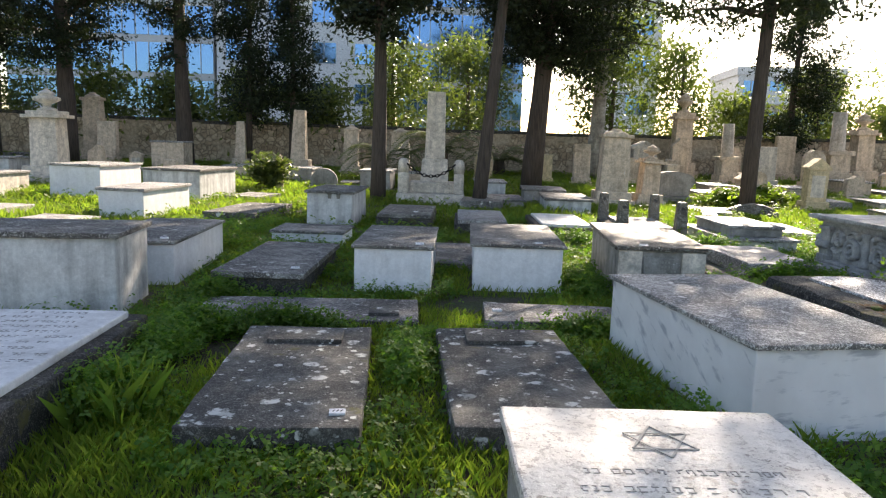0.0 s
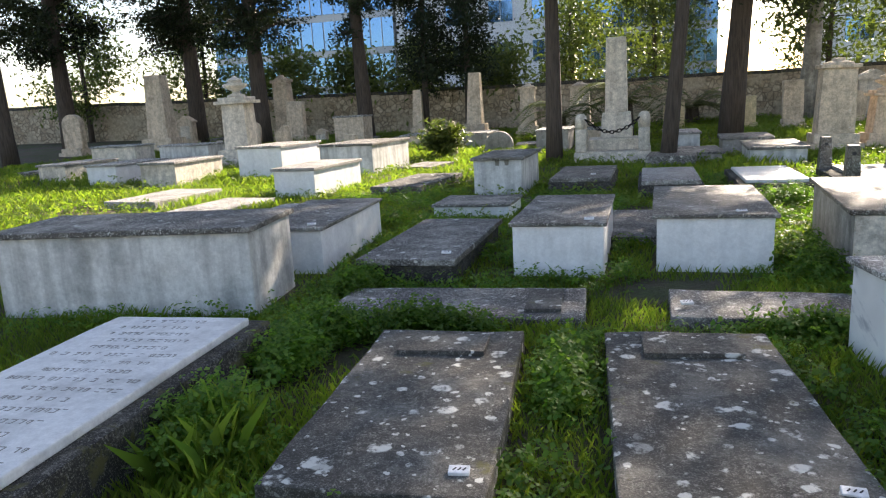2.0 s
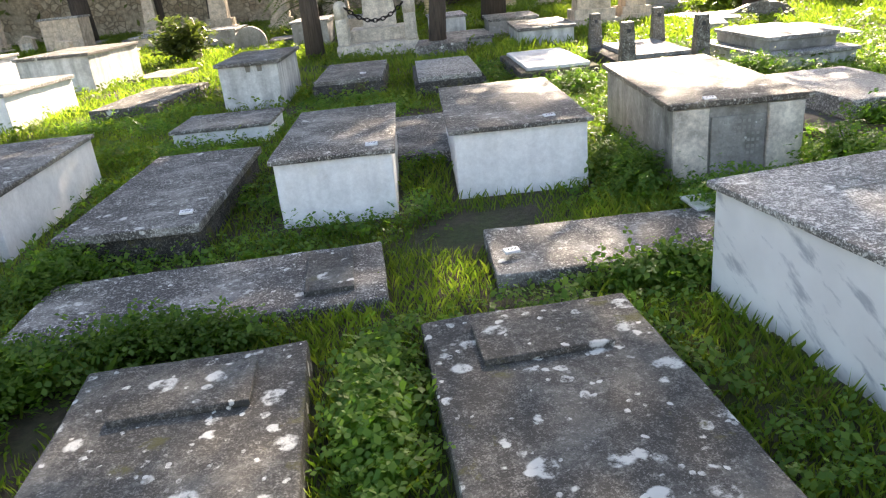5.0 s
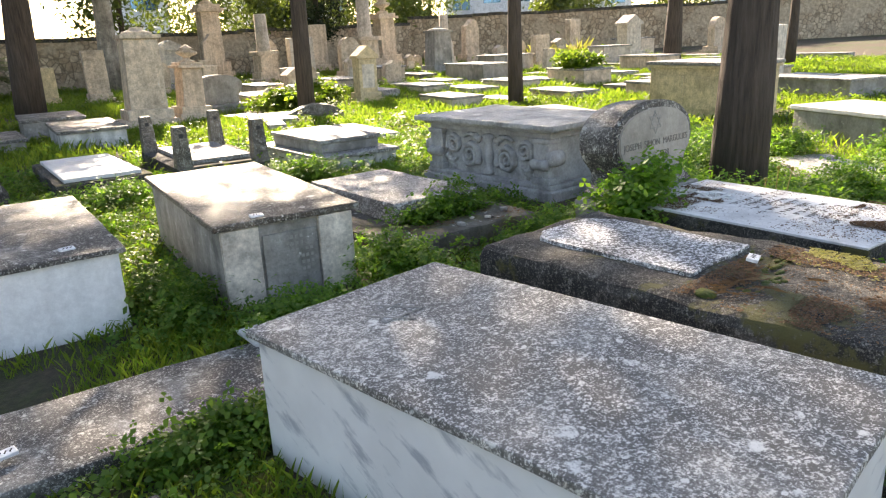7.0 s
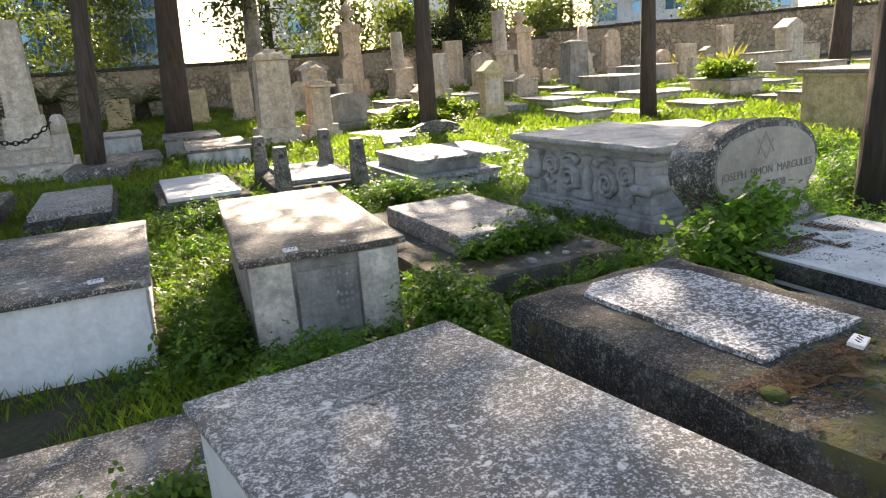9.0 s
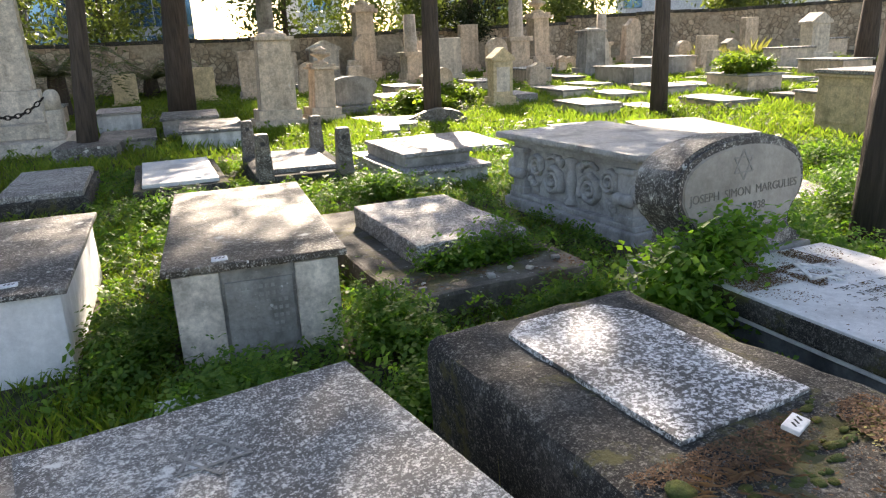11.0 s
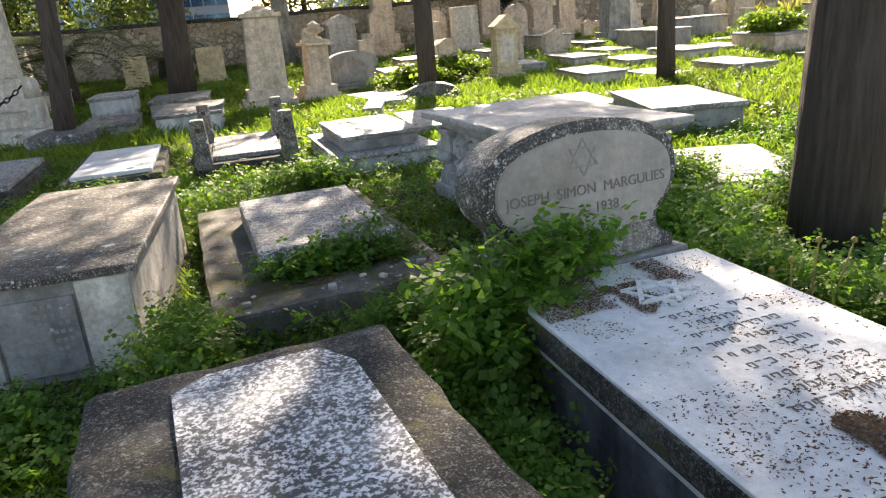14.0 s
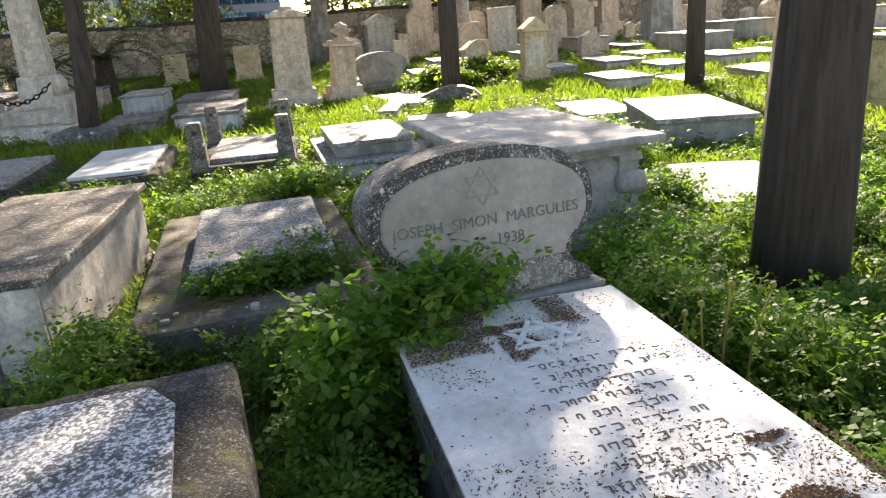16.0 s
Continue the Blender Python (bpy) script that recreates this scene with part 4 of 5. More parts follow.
for x, y, turn, w, l, lab in ((7.9, 8.0, -25, 0.85, 1.5, "cracked pale slab lying in the weeds"), (8.35, 5.75, -35, 0.8, 1.5, "tilted broken slab beside the trunk"), (6.16, 4.95, 4, 0.36, 0.60, "broken flat stone fragment in weeds"),
                              (6.9, 13.3, -8, 1.0, 1.9, "pale flat slab beside the stepped tomb"), (9.3, 13.0, -12, 0.9, 1.7, "pale slab sunk in bright weeds"), (7.3, 16.8, -25, 0.7, 1.6, "curved stone kerb half buried in grass"),
                              (-6.3, 10.9, -8, 1.0, 1.9, "low slab sunk in grass"), (-8.4, 12.6, -8, 1.2, 1.9, "broad low slab on sunlit grass"), (-4.7, 9.9, -6, 0.9, 1.9, "low dark slab behind a tall tomb"),
                              (1.3, 1.0, -2, 0.6, 1.6, "white marble slab beside a chest tomb")):
    flat_slab(x, y, turn, w, l, 0.08 if 5.5 < x < 9 and y < 9 else 0.13, SLAB_PALE, lab, seed=int(x * 9))
flat_slab(1.35, 16.6, -8, 1.0, 1.3, 0.24, SLAB_GREY, "low grey stone block under a cypress", tilt=(0, 0), seed=77)


rng_s = random.Random(12)
made = 0
for _ in range(700):
    x, y = (rng_s.uniform(6.5, 27), rng_s.uniform(13.5, 29)) if made % 3 else (rng_s.uniform(-17, -1), rng_s.uniform(16, 29))
    if not (x < 12 and x > 0 and y < 18) and all(math.hypot(x - q[0], y - q[1]) > 1.25 for q in FEET):
        made += 1
        if made % 2 == 0 and y > 20:
            monument(x, y, rng_s.uniform(0.4, 0.7), rng_s.uniform(0.5, 1.1), rng_s.choice(("slab", "round", "broken", "gable")), LIMESTONE, "small weathered limestone marker in the grass", turn=rng_s.uniform(-15, 15), lean=rng_s.uniform(-6, 6), base=False)
        else:
            flat_slab(x, y, rng_s.uniform(-20, 8), rng_s.uniform(0.6, 0.95), rng_s.uniform(1.3, 1.9), rng_s.uniform(0.06, 0.22), SLAB_GREY if made % 3 else SLAB_PALE, "low weathered grave slab in the grass", seed=made)
    if made == 84:
        break


kerb = thing("scroll_kerb", pose(7.9, 16.6, rise(7.9, 16.6) - 0.03, 0, 0, -20), "curved scroll-shaped stone kerb in sunny weeds", "kerb stone")
part("scroll", extruded([(-0.75, 0), (0.75, 0), (0.75, 0.14), (0.62, 0.26), (0.42, 0.33), (0.15, 0.36), (-0.15, 0.30), (-0.4, 0.2), (-0.75, 0.13)], 0.42, bevel=0.03), SLAB_BROWN, kerb)
part("rail", block(0.34, 2.2, 0.16, (-0.9, -0.9, 0.02), 0.02, wear=0.006, cuts=2), SLAB_PALE, kerb)
monument(6.35, 19.5, 0.72, 1.75, "urn", LIMESTONE, "crumbling limestone stele topped by a small urn", turn=6, lean=3)
monument(4.5, 26.5, 0.8, 1.1, "slab", YELLOW, "yellowish limestone block under the trees")


# ---- boundary wall ----
def boundary(name, a, b, h, seed):
    a, b = Vector((*a, 0)), Vector((*b, 0))
    n_seg = max(2, int((b - a).length / 0.8))
    d = (b - a).normalized()
    s = Vector((-d.y, d.x, 0)) * 0.22
    bm = bmesh.new()
    prev = None
    for i in range(n_seg + 1):
        p = a.lerp(b, i / n_seg)
        g = rise(p.x, p.y)
        top = g + h + 0.10 * noise.noise(Vector((i * 0.31, seed, 0)))
        ring = [bm.verts.new((p.x + q.x, p.y + q.y, z)) for q, z in ((-s, g - 0.3), (-s, top), (s, top), (s, g - 0.3))]
        if prev:
            for j in range(3):
                bm.faces.new((prev[j], prev[j + 1], ring[j + 1], ring[j]))
        prev = ring
    bmesh.ops.recalc_face_normals(bm, faces=bm.faces)
    w = tagged(part(name, bm, RUBBLE), "old rubble stone boundary wall with plaster remains", "wall", kind="structure")
    bm = bmesh.new()
    for i in range(n_seg):
        p, q = a.lerp(b, i / n_seg), a.lerp(b, (i + 0.97) / n_seg)
        z = rise(p.x, p.y) + h + 0.10 * noise.noise(Vector((i * 0.31, seed, 0))) - 0.04
        bar(bm, (p.x, p.y, z), (q.x, q.y, z), 0.54, 0.14)
    part("coping", bm, ROUGH, w, "dark weathered coping")
    return w


def rubble():
    m, n, l, b = material("rubble_masonry")
    v = tex(n, l, "ShaderNodeTexVoronoi", 4.4)
    e = tex(n, l, "ShaderNodeTexVoronoi", 4.4)
    e.feature = "DISTANCE_TO_EDGE"
    no = tex(n, l, "ShaderNodeTexNoise", 7.0, Detail=8.0, Roughness=0.7)
    big = tex(n, l, "ShaderNodeTexNoise", 0.8, Detail=5.0)
    col = mix(n, l, ramp(n, l, v.outputs["Color"], [(0.2, 0.0), (0.8, 1.0)]), (0.38, 0.29, 0.20), (0.58, 0.48, 0.35))
    col = mix(n, l, ramp(n, l, e.outputs["Distance"], [(0.01, 1.0), (0.12, 0.0)]), col, (0.22, 0.175, 0.125))
    col = mix(n, l, ramp(n, l, big.outputs[0], [(0.48, 0.0), (0.56, 1.0)]), col, (0.46, 0.38, 0.28))
    col = mix(n, l, 1.0, col, ramp(n, l, no.outputs[0], [(0.3, 0.5), (0.7, 1.3)]), "MULTIPLY")
    l.new(col, b.inputs["Base Color"])
    b.inputs["Roughness"].default_value = 0.95
    bump(n, l, b, e.outputs["Distance"], 0.8, 0.05)
    bump(n, l, b, no.outputs[0], 0.5, 0.02)
    return m


RUBBLE = rubble()
boundary("wall_north", (-34, 31.8), (22, 31.8), 1.75, 1.0)
boundary("wall_east", (22.1, 31.9), (46, 14), 2.0, 2.0)
boundary("wall_west", (-34, 31.7), (-34, -14), 1.8, 3.0)
boundary("wall_south", (-34, -14), (46, -14), 1.8, 4.0)
boundary("wall_east_far", (46, 13.9), (46, -14), 2.0, 5.0)


# ---- buildings beyond the wall ----
def glass_blue():
    m, n, l, b = material("blue_window_glass")
    b.inputs["Base Color"].default_value = (0.10, 0.22, 0.42, 1)
    b.inputs["Roughness"].default_value, b.inputs["Metallic"].default_value = 0.08, 0.75
    return m


GLASS = glass_blue()
WHITE_WALL = stone("white_render", (0.78, 0.79, 0.80), (0.6, 0.6, 0.6), stain=0.2, rough=0.8, relief=0.1)
FRAME = plain("grey_aluminium", (0.35, 0.37, 0.40), 0.4, 0.5)


def building(x, y, w, d, h, turn, storeys, bays, wall, label, curtain=False, balcony=False):
    z = rise(x, y) - 0.5
    t = thing("office_building" if curtain else "apartment_building", pose(x, y, z, 0, 0, turn), label, "building")
    part("wall", block(w, d, h, (0, 0, 0), 0.0), wall, t)
    part("roof_parapet", block(w + 0.3, d + 0.3, 0.7, (0, 0, h - 0.05), 0.0), WHITE_WALL, t)
    sh, bw = h / storeys, w / bays
    for s in range(storeys):
        for c in range(bays):
            cx, cz = -w / 2 + bw * (c + 0.5), sh * s + (0.12 if curtain else 0.30) * sh
            ww, wh = (bw * 0.94, sh * 0.80) if curtain else (bw * 0.55, sh * 0.5)
            win = part("window", block(ww, 0.10, wh, (cx, -d / 2 - 0.02, cz), 0.0), GLASS, t)
            part("frame", block(0.07, 0.16, wh, (cx, -d / 2 - 0.04, cz), 0.0), FRAME, win)
        if balcony:
            part("balcony", block(w * 0.7, 1.5, 0.22, (0, -d / 2 - 0.74, sh * s + 0.1), 0.0), WHITE_WALL, t)
            part("balcony_front", block(w * 0.7, 0.12, 0.9, (0, -d / 2 - 1.42, sh * s + 0.319), 0.0), WHITE_WALL, t)
    return t


building(-26.0, 66, 17.0, 12, 24, 0, 8, 8, FRAME, "office building with blue glass curtain wall", curtain=True)
building(-10.0, 66, 14.0, 14, 26, 0, 8, 4, WHITE_WALL, "white rendered office building with few windows")
building(3.2, 68, 11.0, 12, 25, 0, 8, 6, FRAME, "pale blue glass office facade", curtain=True)
building(18.5, 64, 3.4, 10, 26, -6, 8, 1, WHITE_WALL, "tall narrow white apartment building")
building(33.0, 66, 9.0, 9, 8.2, -8, 3, 4, WHITE_WALL, "low white apartment house with balconies", balcony=True)
building(50.0, 50, 16.0, 9, 8.0, -40, 3, 6, WHITE_WALL, "white apartment house beyond the wall", balcony=True)
building(62.0, 30, 16.0, 9, 7.0, -62, 2, 6, WHITE_WALL, "long white house beyond the wall")


# ---- trees ----
def tube(points, radii, segs=9):
    bm = bmesh.new()
    rings = []
    for i, (p, r) in enumerate(zip(points, radii)):
        p = Vector(p)
        d = (Vector(points[min(i + 1, len(points) - 1)]) - Vector(points[max(i - 1, 0)])).normalized()
        a = d.orthogonal().normalized()
        b = d.cross(a)
        rings.append([bm.verts.new(p + (a * math.cos(2 * math.pi * j / segs) + b * math.sin(2 * math.pi * j / segs)) * r * (1 + 0.16 * noise.noise(Vector((j * 1.7, i * 0.6, p.x))))) for j in range(segs)])
    for a, b in zip(rings, rings[1:]):
        for j in range(segs):
            bm.faces.new((a[j], a[(j + 1) % segs], b[(j + 1) % segs], b[j]))
    bm.faces.new(rings[0][::-1])
    bm.faces.new(rings[-1])
    bmesh.ops.recalc_face_normals(bm, faces=bm.faces)
    return bm


def sprays(rng, centres, spread, count, size, droop=0.0):
    """Small leaf quads scattered about each centre."""
    c = np.repeat(np.asarray(centres, float), count, axis=0)
    n = len(c)
    off = rng.normal(size=(n, 3)) * np.asarray(spread)
    off[:, 2] -= droop * np.linalg.norm(off[:, :2], axis=1)
    p = c + off
    u = rng.normal(size=(n, 3))
    u /= np.linalg.norm(u, axis=1)[:, None]
    w = np.cross(u, rng.normal(size=(n, 3)))
    w /= np.linalg.norm(w, axis=1)[:, None] + 1e-9
    s = size * rng.uniform(0.5, 1.3, (n, 1))
    v = np.stack([p - u * s, p + w * s * 0.42, p + u * s, p - w * s * 0.42], 1).reshape(-1, 3)
    return v, np.arange(4 * n).reshape(-1, 4)


def tree(x, y, r, h, crown_from, spread, leaf, label, name="cypress_tree", skin=BARK, lean=(0, 0), limbs=44, count=95, size=0.085, seed=1, shape="broad", clump=0.24):
    rng = np.random.default_rng(seed)
    z = rise(x, y) - 0.05
    t = thing(name, pose(x, y, z, 0, 0, 0), label, "tree", name + "s")
    foot(x, y, 0, r * 2, r * 2)
    k = 12
    pts = [(lean[0] * h * f + 0.10 * math.sin(seed + 4 * f) * f, lean[1] * h * f + 0.10 * math.cos(seed * 2 + 3 * f) * f, h * f) for f in (i / (k - 1) for i in range(k))]
    rad = [r * (1.14 if i == 0 else 1.05 if i == 1 else 1.0) * (1 - 0.85 * i / (k - 1)) ** 0.7 for i in range(k)]
    part("trunk", tube(pts, rad, 12), skin, t, smooth=True)
    centres = []
    for i in range(limbs):
        f = crown_from + (1 - crown_from) * (i + rng.random()) / limbs
        base = Vector((lean[0] * h * f, lean[1] * h * f, h * f))
        g = (f - crown_from) / (1 - crown_from)
        if shape == "column":
            reach = spread * (0.35 + 0.65 * math.sin(math.pi * min(1, 0.25 + 0.75 * g))) * rng.uniform(0.6, 1.0)
        else:
            reach = spread * math.sin(math.pi * (0.12 + 0.80 * g)) ** 0.7 * rng.uniform(0.5, 1.1)
        a = rng.uniform(0, 2 * math.pi)
        tip = base + Vector((math.cos(a) * reach, math.sin(a) * reach, reach * rng.uniform(-0.15, 0.5)))
        if i % 2 == 0:
            mid = base.lerp(tip, 0.5) + Vector((0, 0, 0.05 * reach))
            part("limb", tube([base, mid, tip], [r * 0.28 * (1.1 - g), r * 0.18 * (1.1 - g), 0.012], 5), BARK, t)
        for q in (0.35, 0.5, 0.65, 0.8, 0.92, 1.05):
            centres.append(base.lerp(tip, q) + Vector(rng.normal(size=3) * 0.12))
    v, f = sprays(rng, centres, (clump, clump, clump * 0.7), count // 2, size, 0.15)
    soup("crown", v, f, leaf, t)
    return t


CY = "dark cypress with bare rough trunk and ragged crown"
tree(6.82, 6.02, 0.24, 13.0, 0.34, 2.6, CYPRESS, "large dark-barked cypress trunk rising beside the tombs", seed=1, limbs=44, count=85)
tree(-1.27, 17.94, 0.19, 13.0, 0.34, 2.6, CYPRESS, CY, seed=2, limbs=100, count=120)
tree(1.28, 16.9, 0.165, 13.0, 0.40, 2.0, CYPRESS, CY, lean=(0.09, 0.0), seed=3)
tree(3.45, 22.4, 0.32, 17.0, 0.24, 4.6, CYPRESS, CY, lean=(0.06, -0.02), seed=4, limbs=230, count=150)
tree(8.35, 17.5, 0.185, 19.0, 0.26, 4.7, CYPRESS, CY, lean=(0.02, 0), seed=5, limbs=255, count=66)
tree(12.2, 14.45, 0.165, 15.5, 0.47, 3.1, CYPRESS, CY, seed=6, limbs=125, count=80)
tree(23.3, 17.6, 0.30, 12.0, 0.30, 2.4, CYPRESS, CY, seed=7)
tree(23.6, 13.5, 0.15, 11.0, 0.32, 2.0, CYPRESS, CY, seed=8)
tree(-17.0, 27.8, 0.36, 13.0, 0.30, 3.4, CYPRESS, CY, seed=9, limbs=110, count=110)
tree(-13.6, 27.0, 0.34, 13.0, 0.31, 3.2, CYPRESS, CY, seed=10, limbs=110, count=110)
tree(-9.7, 28.6, 0.32, 12.0, 0.36, 2.2, CYPRESS, CY, lean=(-0.03, 0), seed=11, limbs=44)
tree(-7.4, 29.6, 0.14, 9.5, 0.22, 1.1, CYPRESS, "slender dark columnar cypress by the wall", shape="column", seed=12, limbs=50, clump=0.28)
tree(-5.7, 30.2, 0.15, 9.5, 0.22, 1.0, CYPRESS, "slender dark columnar cypress by the wall", shape="column", seed=13, limbs=50, clump=0.28)
tree(-21.5, 25.5, 0.34, 12.0, 0.30, 2.9, CYPRESS, CY, seed=14, limbs=80, count=110)
tree(-19.2, 20.0, 0.25, 12.0, 0.32, 3.2, CYPRESS, CY, seed=17, limbs=80, count=110)
tree(-8.8, 8.0, 0.2, 12.0, 0.36, 2.5, CYPRESS, CY, seed=15)
tree(16.5, 31.0, 0.2, 8.0, 0.2, 1.8, CYPRESS, CY, seed=16, limbs=50)
tree(7.3, 29.6, 0.34, 11.0, 0.34, 2.8, OLIVE, "pale-barked eucalyptus with hanging light foliage", name="eucalyptus_tree", skin=PALE_BARK, lean=(0.03, 0), seed=29, limbs=40, count=80, size=0.12, clump=0.4)
BR = "pale green broad-leaved tree beyond the monuments"
for i, (x, y, h, s) in enumerate(((9.0, 33.5, 7.5, 2.6), (12.5, 34.0, 6.0, 2.4), (2.0, 33.2, 6.0, 2.2), (-1.5, 33.5, 5.5, 2.2), (19.5, 34.0, 5.0, 2.2), (26.0, 35.0, 6.5, 2.6), (33.0, 30.0, 5.0, 2.2), (-20.0, 33.6, 6.0, 2.8), (-25.0, 31.0, 6.5, 2.6), (38.0, 27.0, 5.5, 2.4))):
    tree(x, y, 0.14, h, 0.22, s, OLIVE, BR, name="broadleaf_tree", seed=30 + i, limbs=28, count=70, size=0.12, clump=0.5)
for i, (x, y, h, s) in enumerate(((-15, 33.2, 3.8, 1.8), (-11.5, 33.0, 3.6, 1.6), (-8.0, 33.0, 3.9, 1.8), (-4.5, 33.2, 3.4, 1.6), (15.5, 33.4, 3.5, 1.8), (22.8, 33.5, 3.5, 1.8), (29.5, 28.5, 3.4, 1.4))):
    tree(x, y, 0.06, h, 0.15, s, OLIVE, "yellow-green shrub showing over the boundary wall", name="tall_shrub", seed=60 + i, limbs=24, count=50, size=0.15, clump=0.45)


def palm(x, y, h, n, length, seed):
    rng = np.random.default_rng(seed)
    t = thing("palm", pose(x, y, rise(x, y) - 0.05), "low date palm with arching yellow-green fronds", "palm")
    part("trunk", tube([(0, 0, 0), (0, 0, h * 0.5), (0, 0, h)], [0.3, 0.26, 0.22], 10), BARK, t)
    for i in range(n):
        a, up = rng.uniform(0, 2 * math.pi), rng.uniform(0.2, 1.2)
        verts, faces = [], []
        d = np.array([math.cos(a), math.sin(a), 0.0])
        side = np.array([-d[1], d[0], 0.0])
        for j in range(26):
            f = j / 25
            p = np.array([0, 0, h]) + d * length * f * math.cos(up * 0.5) + np.array([0, 0, length * (up * f - 1.1 * f * f)])
            for s in (-1, 1):
                ll = 0.42 * math.sin(math.pi * (0.12 + 0.8 * f))
                tip = p + side * s * ll + d * 0.18 + np.array([0, 0, -0.08])
                b0 = len(verts)
                verts += [p - d * 0.035, p + d * 0.035, tip]
                faces.append((b0, b0 + 1, b0 + 2))
        soup("frond", verts, faces, PALM, t)
    return t


palm(0.6, 24.8, 1.2, 38, 2.3, 5)
palm(3.2, 29.4, 0.7, 26, 2.2, 6)
palm(-1.6, 25.4, 0.8, 22, 1.8, 7)


foot(6.85, 4.72, 20, 0.95, 0.7)          # bare soil


# ---- grass and weeds ----
def clear_of_tombs(p, gap=0.0):
    keep = np.ones(len(p), bool)
    for x, y, a, hw, hl in FEET:
        dx, dy = p[:, 0] - x, p[:, 1] - y
        u, v = dx * math.cos(a) + dy * math.sin(a), -dx * math.sin(a) + dy * math.cos(a)
        keep &= ~((np.abs(u) < hw + gap) & (np.abs(v) < hl + gap))
    return keep


def level(p):
    return np.array([rise(x, y) for x, y in p])


def patchy(p, scale, seed):
    return np.array([noise.noise(Vector((x * scale, y * scale, seed))) for x, y in p])


def grass(name, x0, x1, y0, y1, density, height, width, mat, label, seed, threshold=-0.25, skip=None, scale=0.9):
    rng = np.random.default_rng(seed)
    n = int((x1 - x0) * (y1 - y0) * density)
    p = np.column_stack([rng.uniform(x0, x1, n), rng.uniform(y0, y1, n)])
    if skip:
        p = p[~((p[:, 0] > skip[0]) & (p[:, 0] < skip[1]) & (p[:, 1] > skip[2]) & (p[:, 1] < skip[3]))]
    p = p[clear_of_tombs(p, 0.01)]
    k = patchy(p, scale, seed)
    keep = k > threshold + 0.25 * rng.random(len(p))
    p, k = p[keep], k[keep]
    n = len(p)
    z = level(p) - 0.01
    h = height * rng.uniform(0.45, 1.25, n) * (0.75 + 0.8 * np.clip(k, 0, 0.6))
    a = rng.uniform(0, 2 * np.pi, n)
    lean, la = rng.uniform(0.1, 0.75, n) * h, rng.uniform(0, 2 * np.pi, n)
    side = np.column_stack([np.cos(a), np.sin(a)]) * (width * rng.uniform(0.6, 1.3, n))[:, None]
    bend = np.column_stack([np.cos(la), np.sin(la)]) * lean[:, None]
    v = np.empty((n, 4, 3))
    v[:, 0, :2], v[:, 0, 2] = p - side / 2, z
    v[:, 1, :2], v[:, 1, 2] = p + side / 2, z
    v[:, 2, :2], v[:, 2, 2] = p + side * 0.4 + bend * 0.35, z + h * 0.6
    v[:, 3, :2], v[:, 3, 2] = p + bend, z + h
    return tagged(soup(name, v.reshape(-1, 3), np.arange(4 * n).reshape(-1, 4), mat), label, "grass", kind="stuff")


def trefoils(rng, p, size, tilt=0.45):
    """Compound leaves of three blunt leaflets, held about level at the points p."""
    n = len(p)
    a0 = rng.uniform(0, 2 * np.pi, n)
    s = size * rng.uniform(0.55, 1.4, n)
    nx, ny = rng.normal(size=n) * tilt, rng.normal(size=n) * tilt
    out = []
    for k in range(3):
        a = a0 + k * 2.2 - 2.2
        d = np.column_stack([np.cos(a), np.sin(a), -nx * np.cos(a) - ny * np.sin(a) - 0.15])
        w = np.column_stack([-np.sin(a), np.cos(a), nx * np.sin(a) - ny * np.cos(a)])
        q = p + d * (s * 0.05)[:, None]
        m = p + d * (s * 0.62)[:, None] + np.array([0, 0, 1]) * (s * 0.08)[:, None]
        out.append(np.stack([q, m + w * (s * 0.40)[:, None], p + d * s[:, None], m - w * (s * 0.40)[:, None]], 1))
    v = np.stack(out, 1).reshape(-1, 3)
    return v, np.arange(len(v)).reshape(-1, 4)


def weeds(name, centres, per, spread, size, lift, mat, label, seed):
    """Low leafy weeds: three-part leaves held level in a soft dome over each root."""
    rng = np.random.default_rng(seed)
    c = np.repeat(np.asarray(centres, float), per, axis=0)
    p = c[:, :2] + rng.normal(size=(len(c), 2)) * spread
    keep = clear_of_tombs(p, 0.0)
    p, c = p[keep], c[keep]
    r = np.linalg.norm(p - c[:, :2], axis=1)
    z = level(p) + lift * rng.uniform(0.2, 1.0, len(p)) * np.exp(-(r / (2 * spread)) ** 2) * c[:, 2]
    v, f = trefoils(rng, np.column_stack([p, z]), size)
    return tagged(soup(name, v, f, mat), label, "weeds", kind="stuff")


grass("grass", -5.0, 1.8, -1.2, 6.6, 2900, 0.10, 0.006, GRASS, "bright green blades of grass between the tombs", 1, threshold=-0.35)
grass("thin_grass", -5.0, 10.0, 0.0, 14.0, 1100, 0.11, 0.007, GRASS, "green grass among weeds between the tombs", 3, threshold=-0.35, skip=(-5.0, 1.8, -1.2, 6.6))
grass("sunny_grass", -19, 27, 3.0, 31.0, 300, 0.17, 0.017, GRASS, "sunlit yellow-green grass across the cemetery", 2, skip=(-5, 10, 0, 14), scale=0.5, threshold=-0.5)
rng_w = np.random.default_rng(8)
pts = np.column_stack([rng_w.uniform(-4.5, 9.5, 11000), rng_w.uniform(-0.5, 14, 11000)])
pts = pts[patchy(pts, 0.8, 21.0) + np.where(pts[:, 0] > 1.3, 0.22, 0.0) > -0.04]
weeds("weeds", np.column_stack([pts, rng_w.uniform(0.3, 1.0, len(pts))]), 15, 0.09, 0.030, 0.22, WEED, "low leafy green weeds between the tombs", 9)
pts = np.column_stack([rng_w.uniform(-18, 27, 7000), rng_w.uniform(8, 31, 7000)])
pts = pts[patchy(pts, 0.5, 4.0) > -0.08]
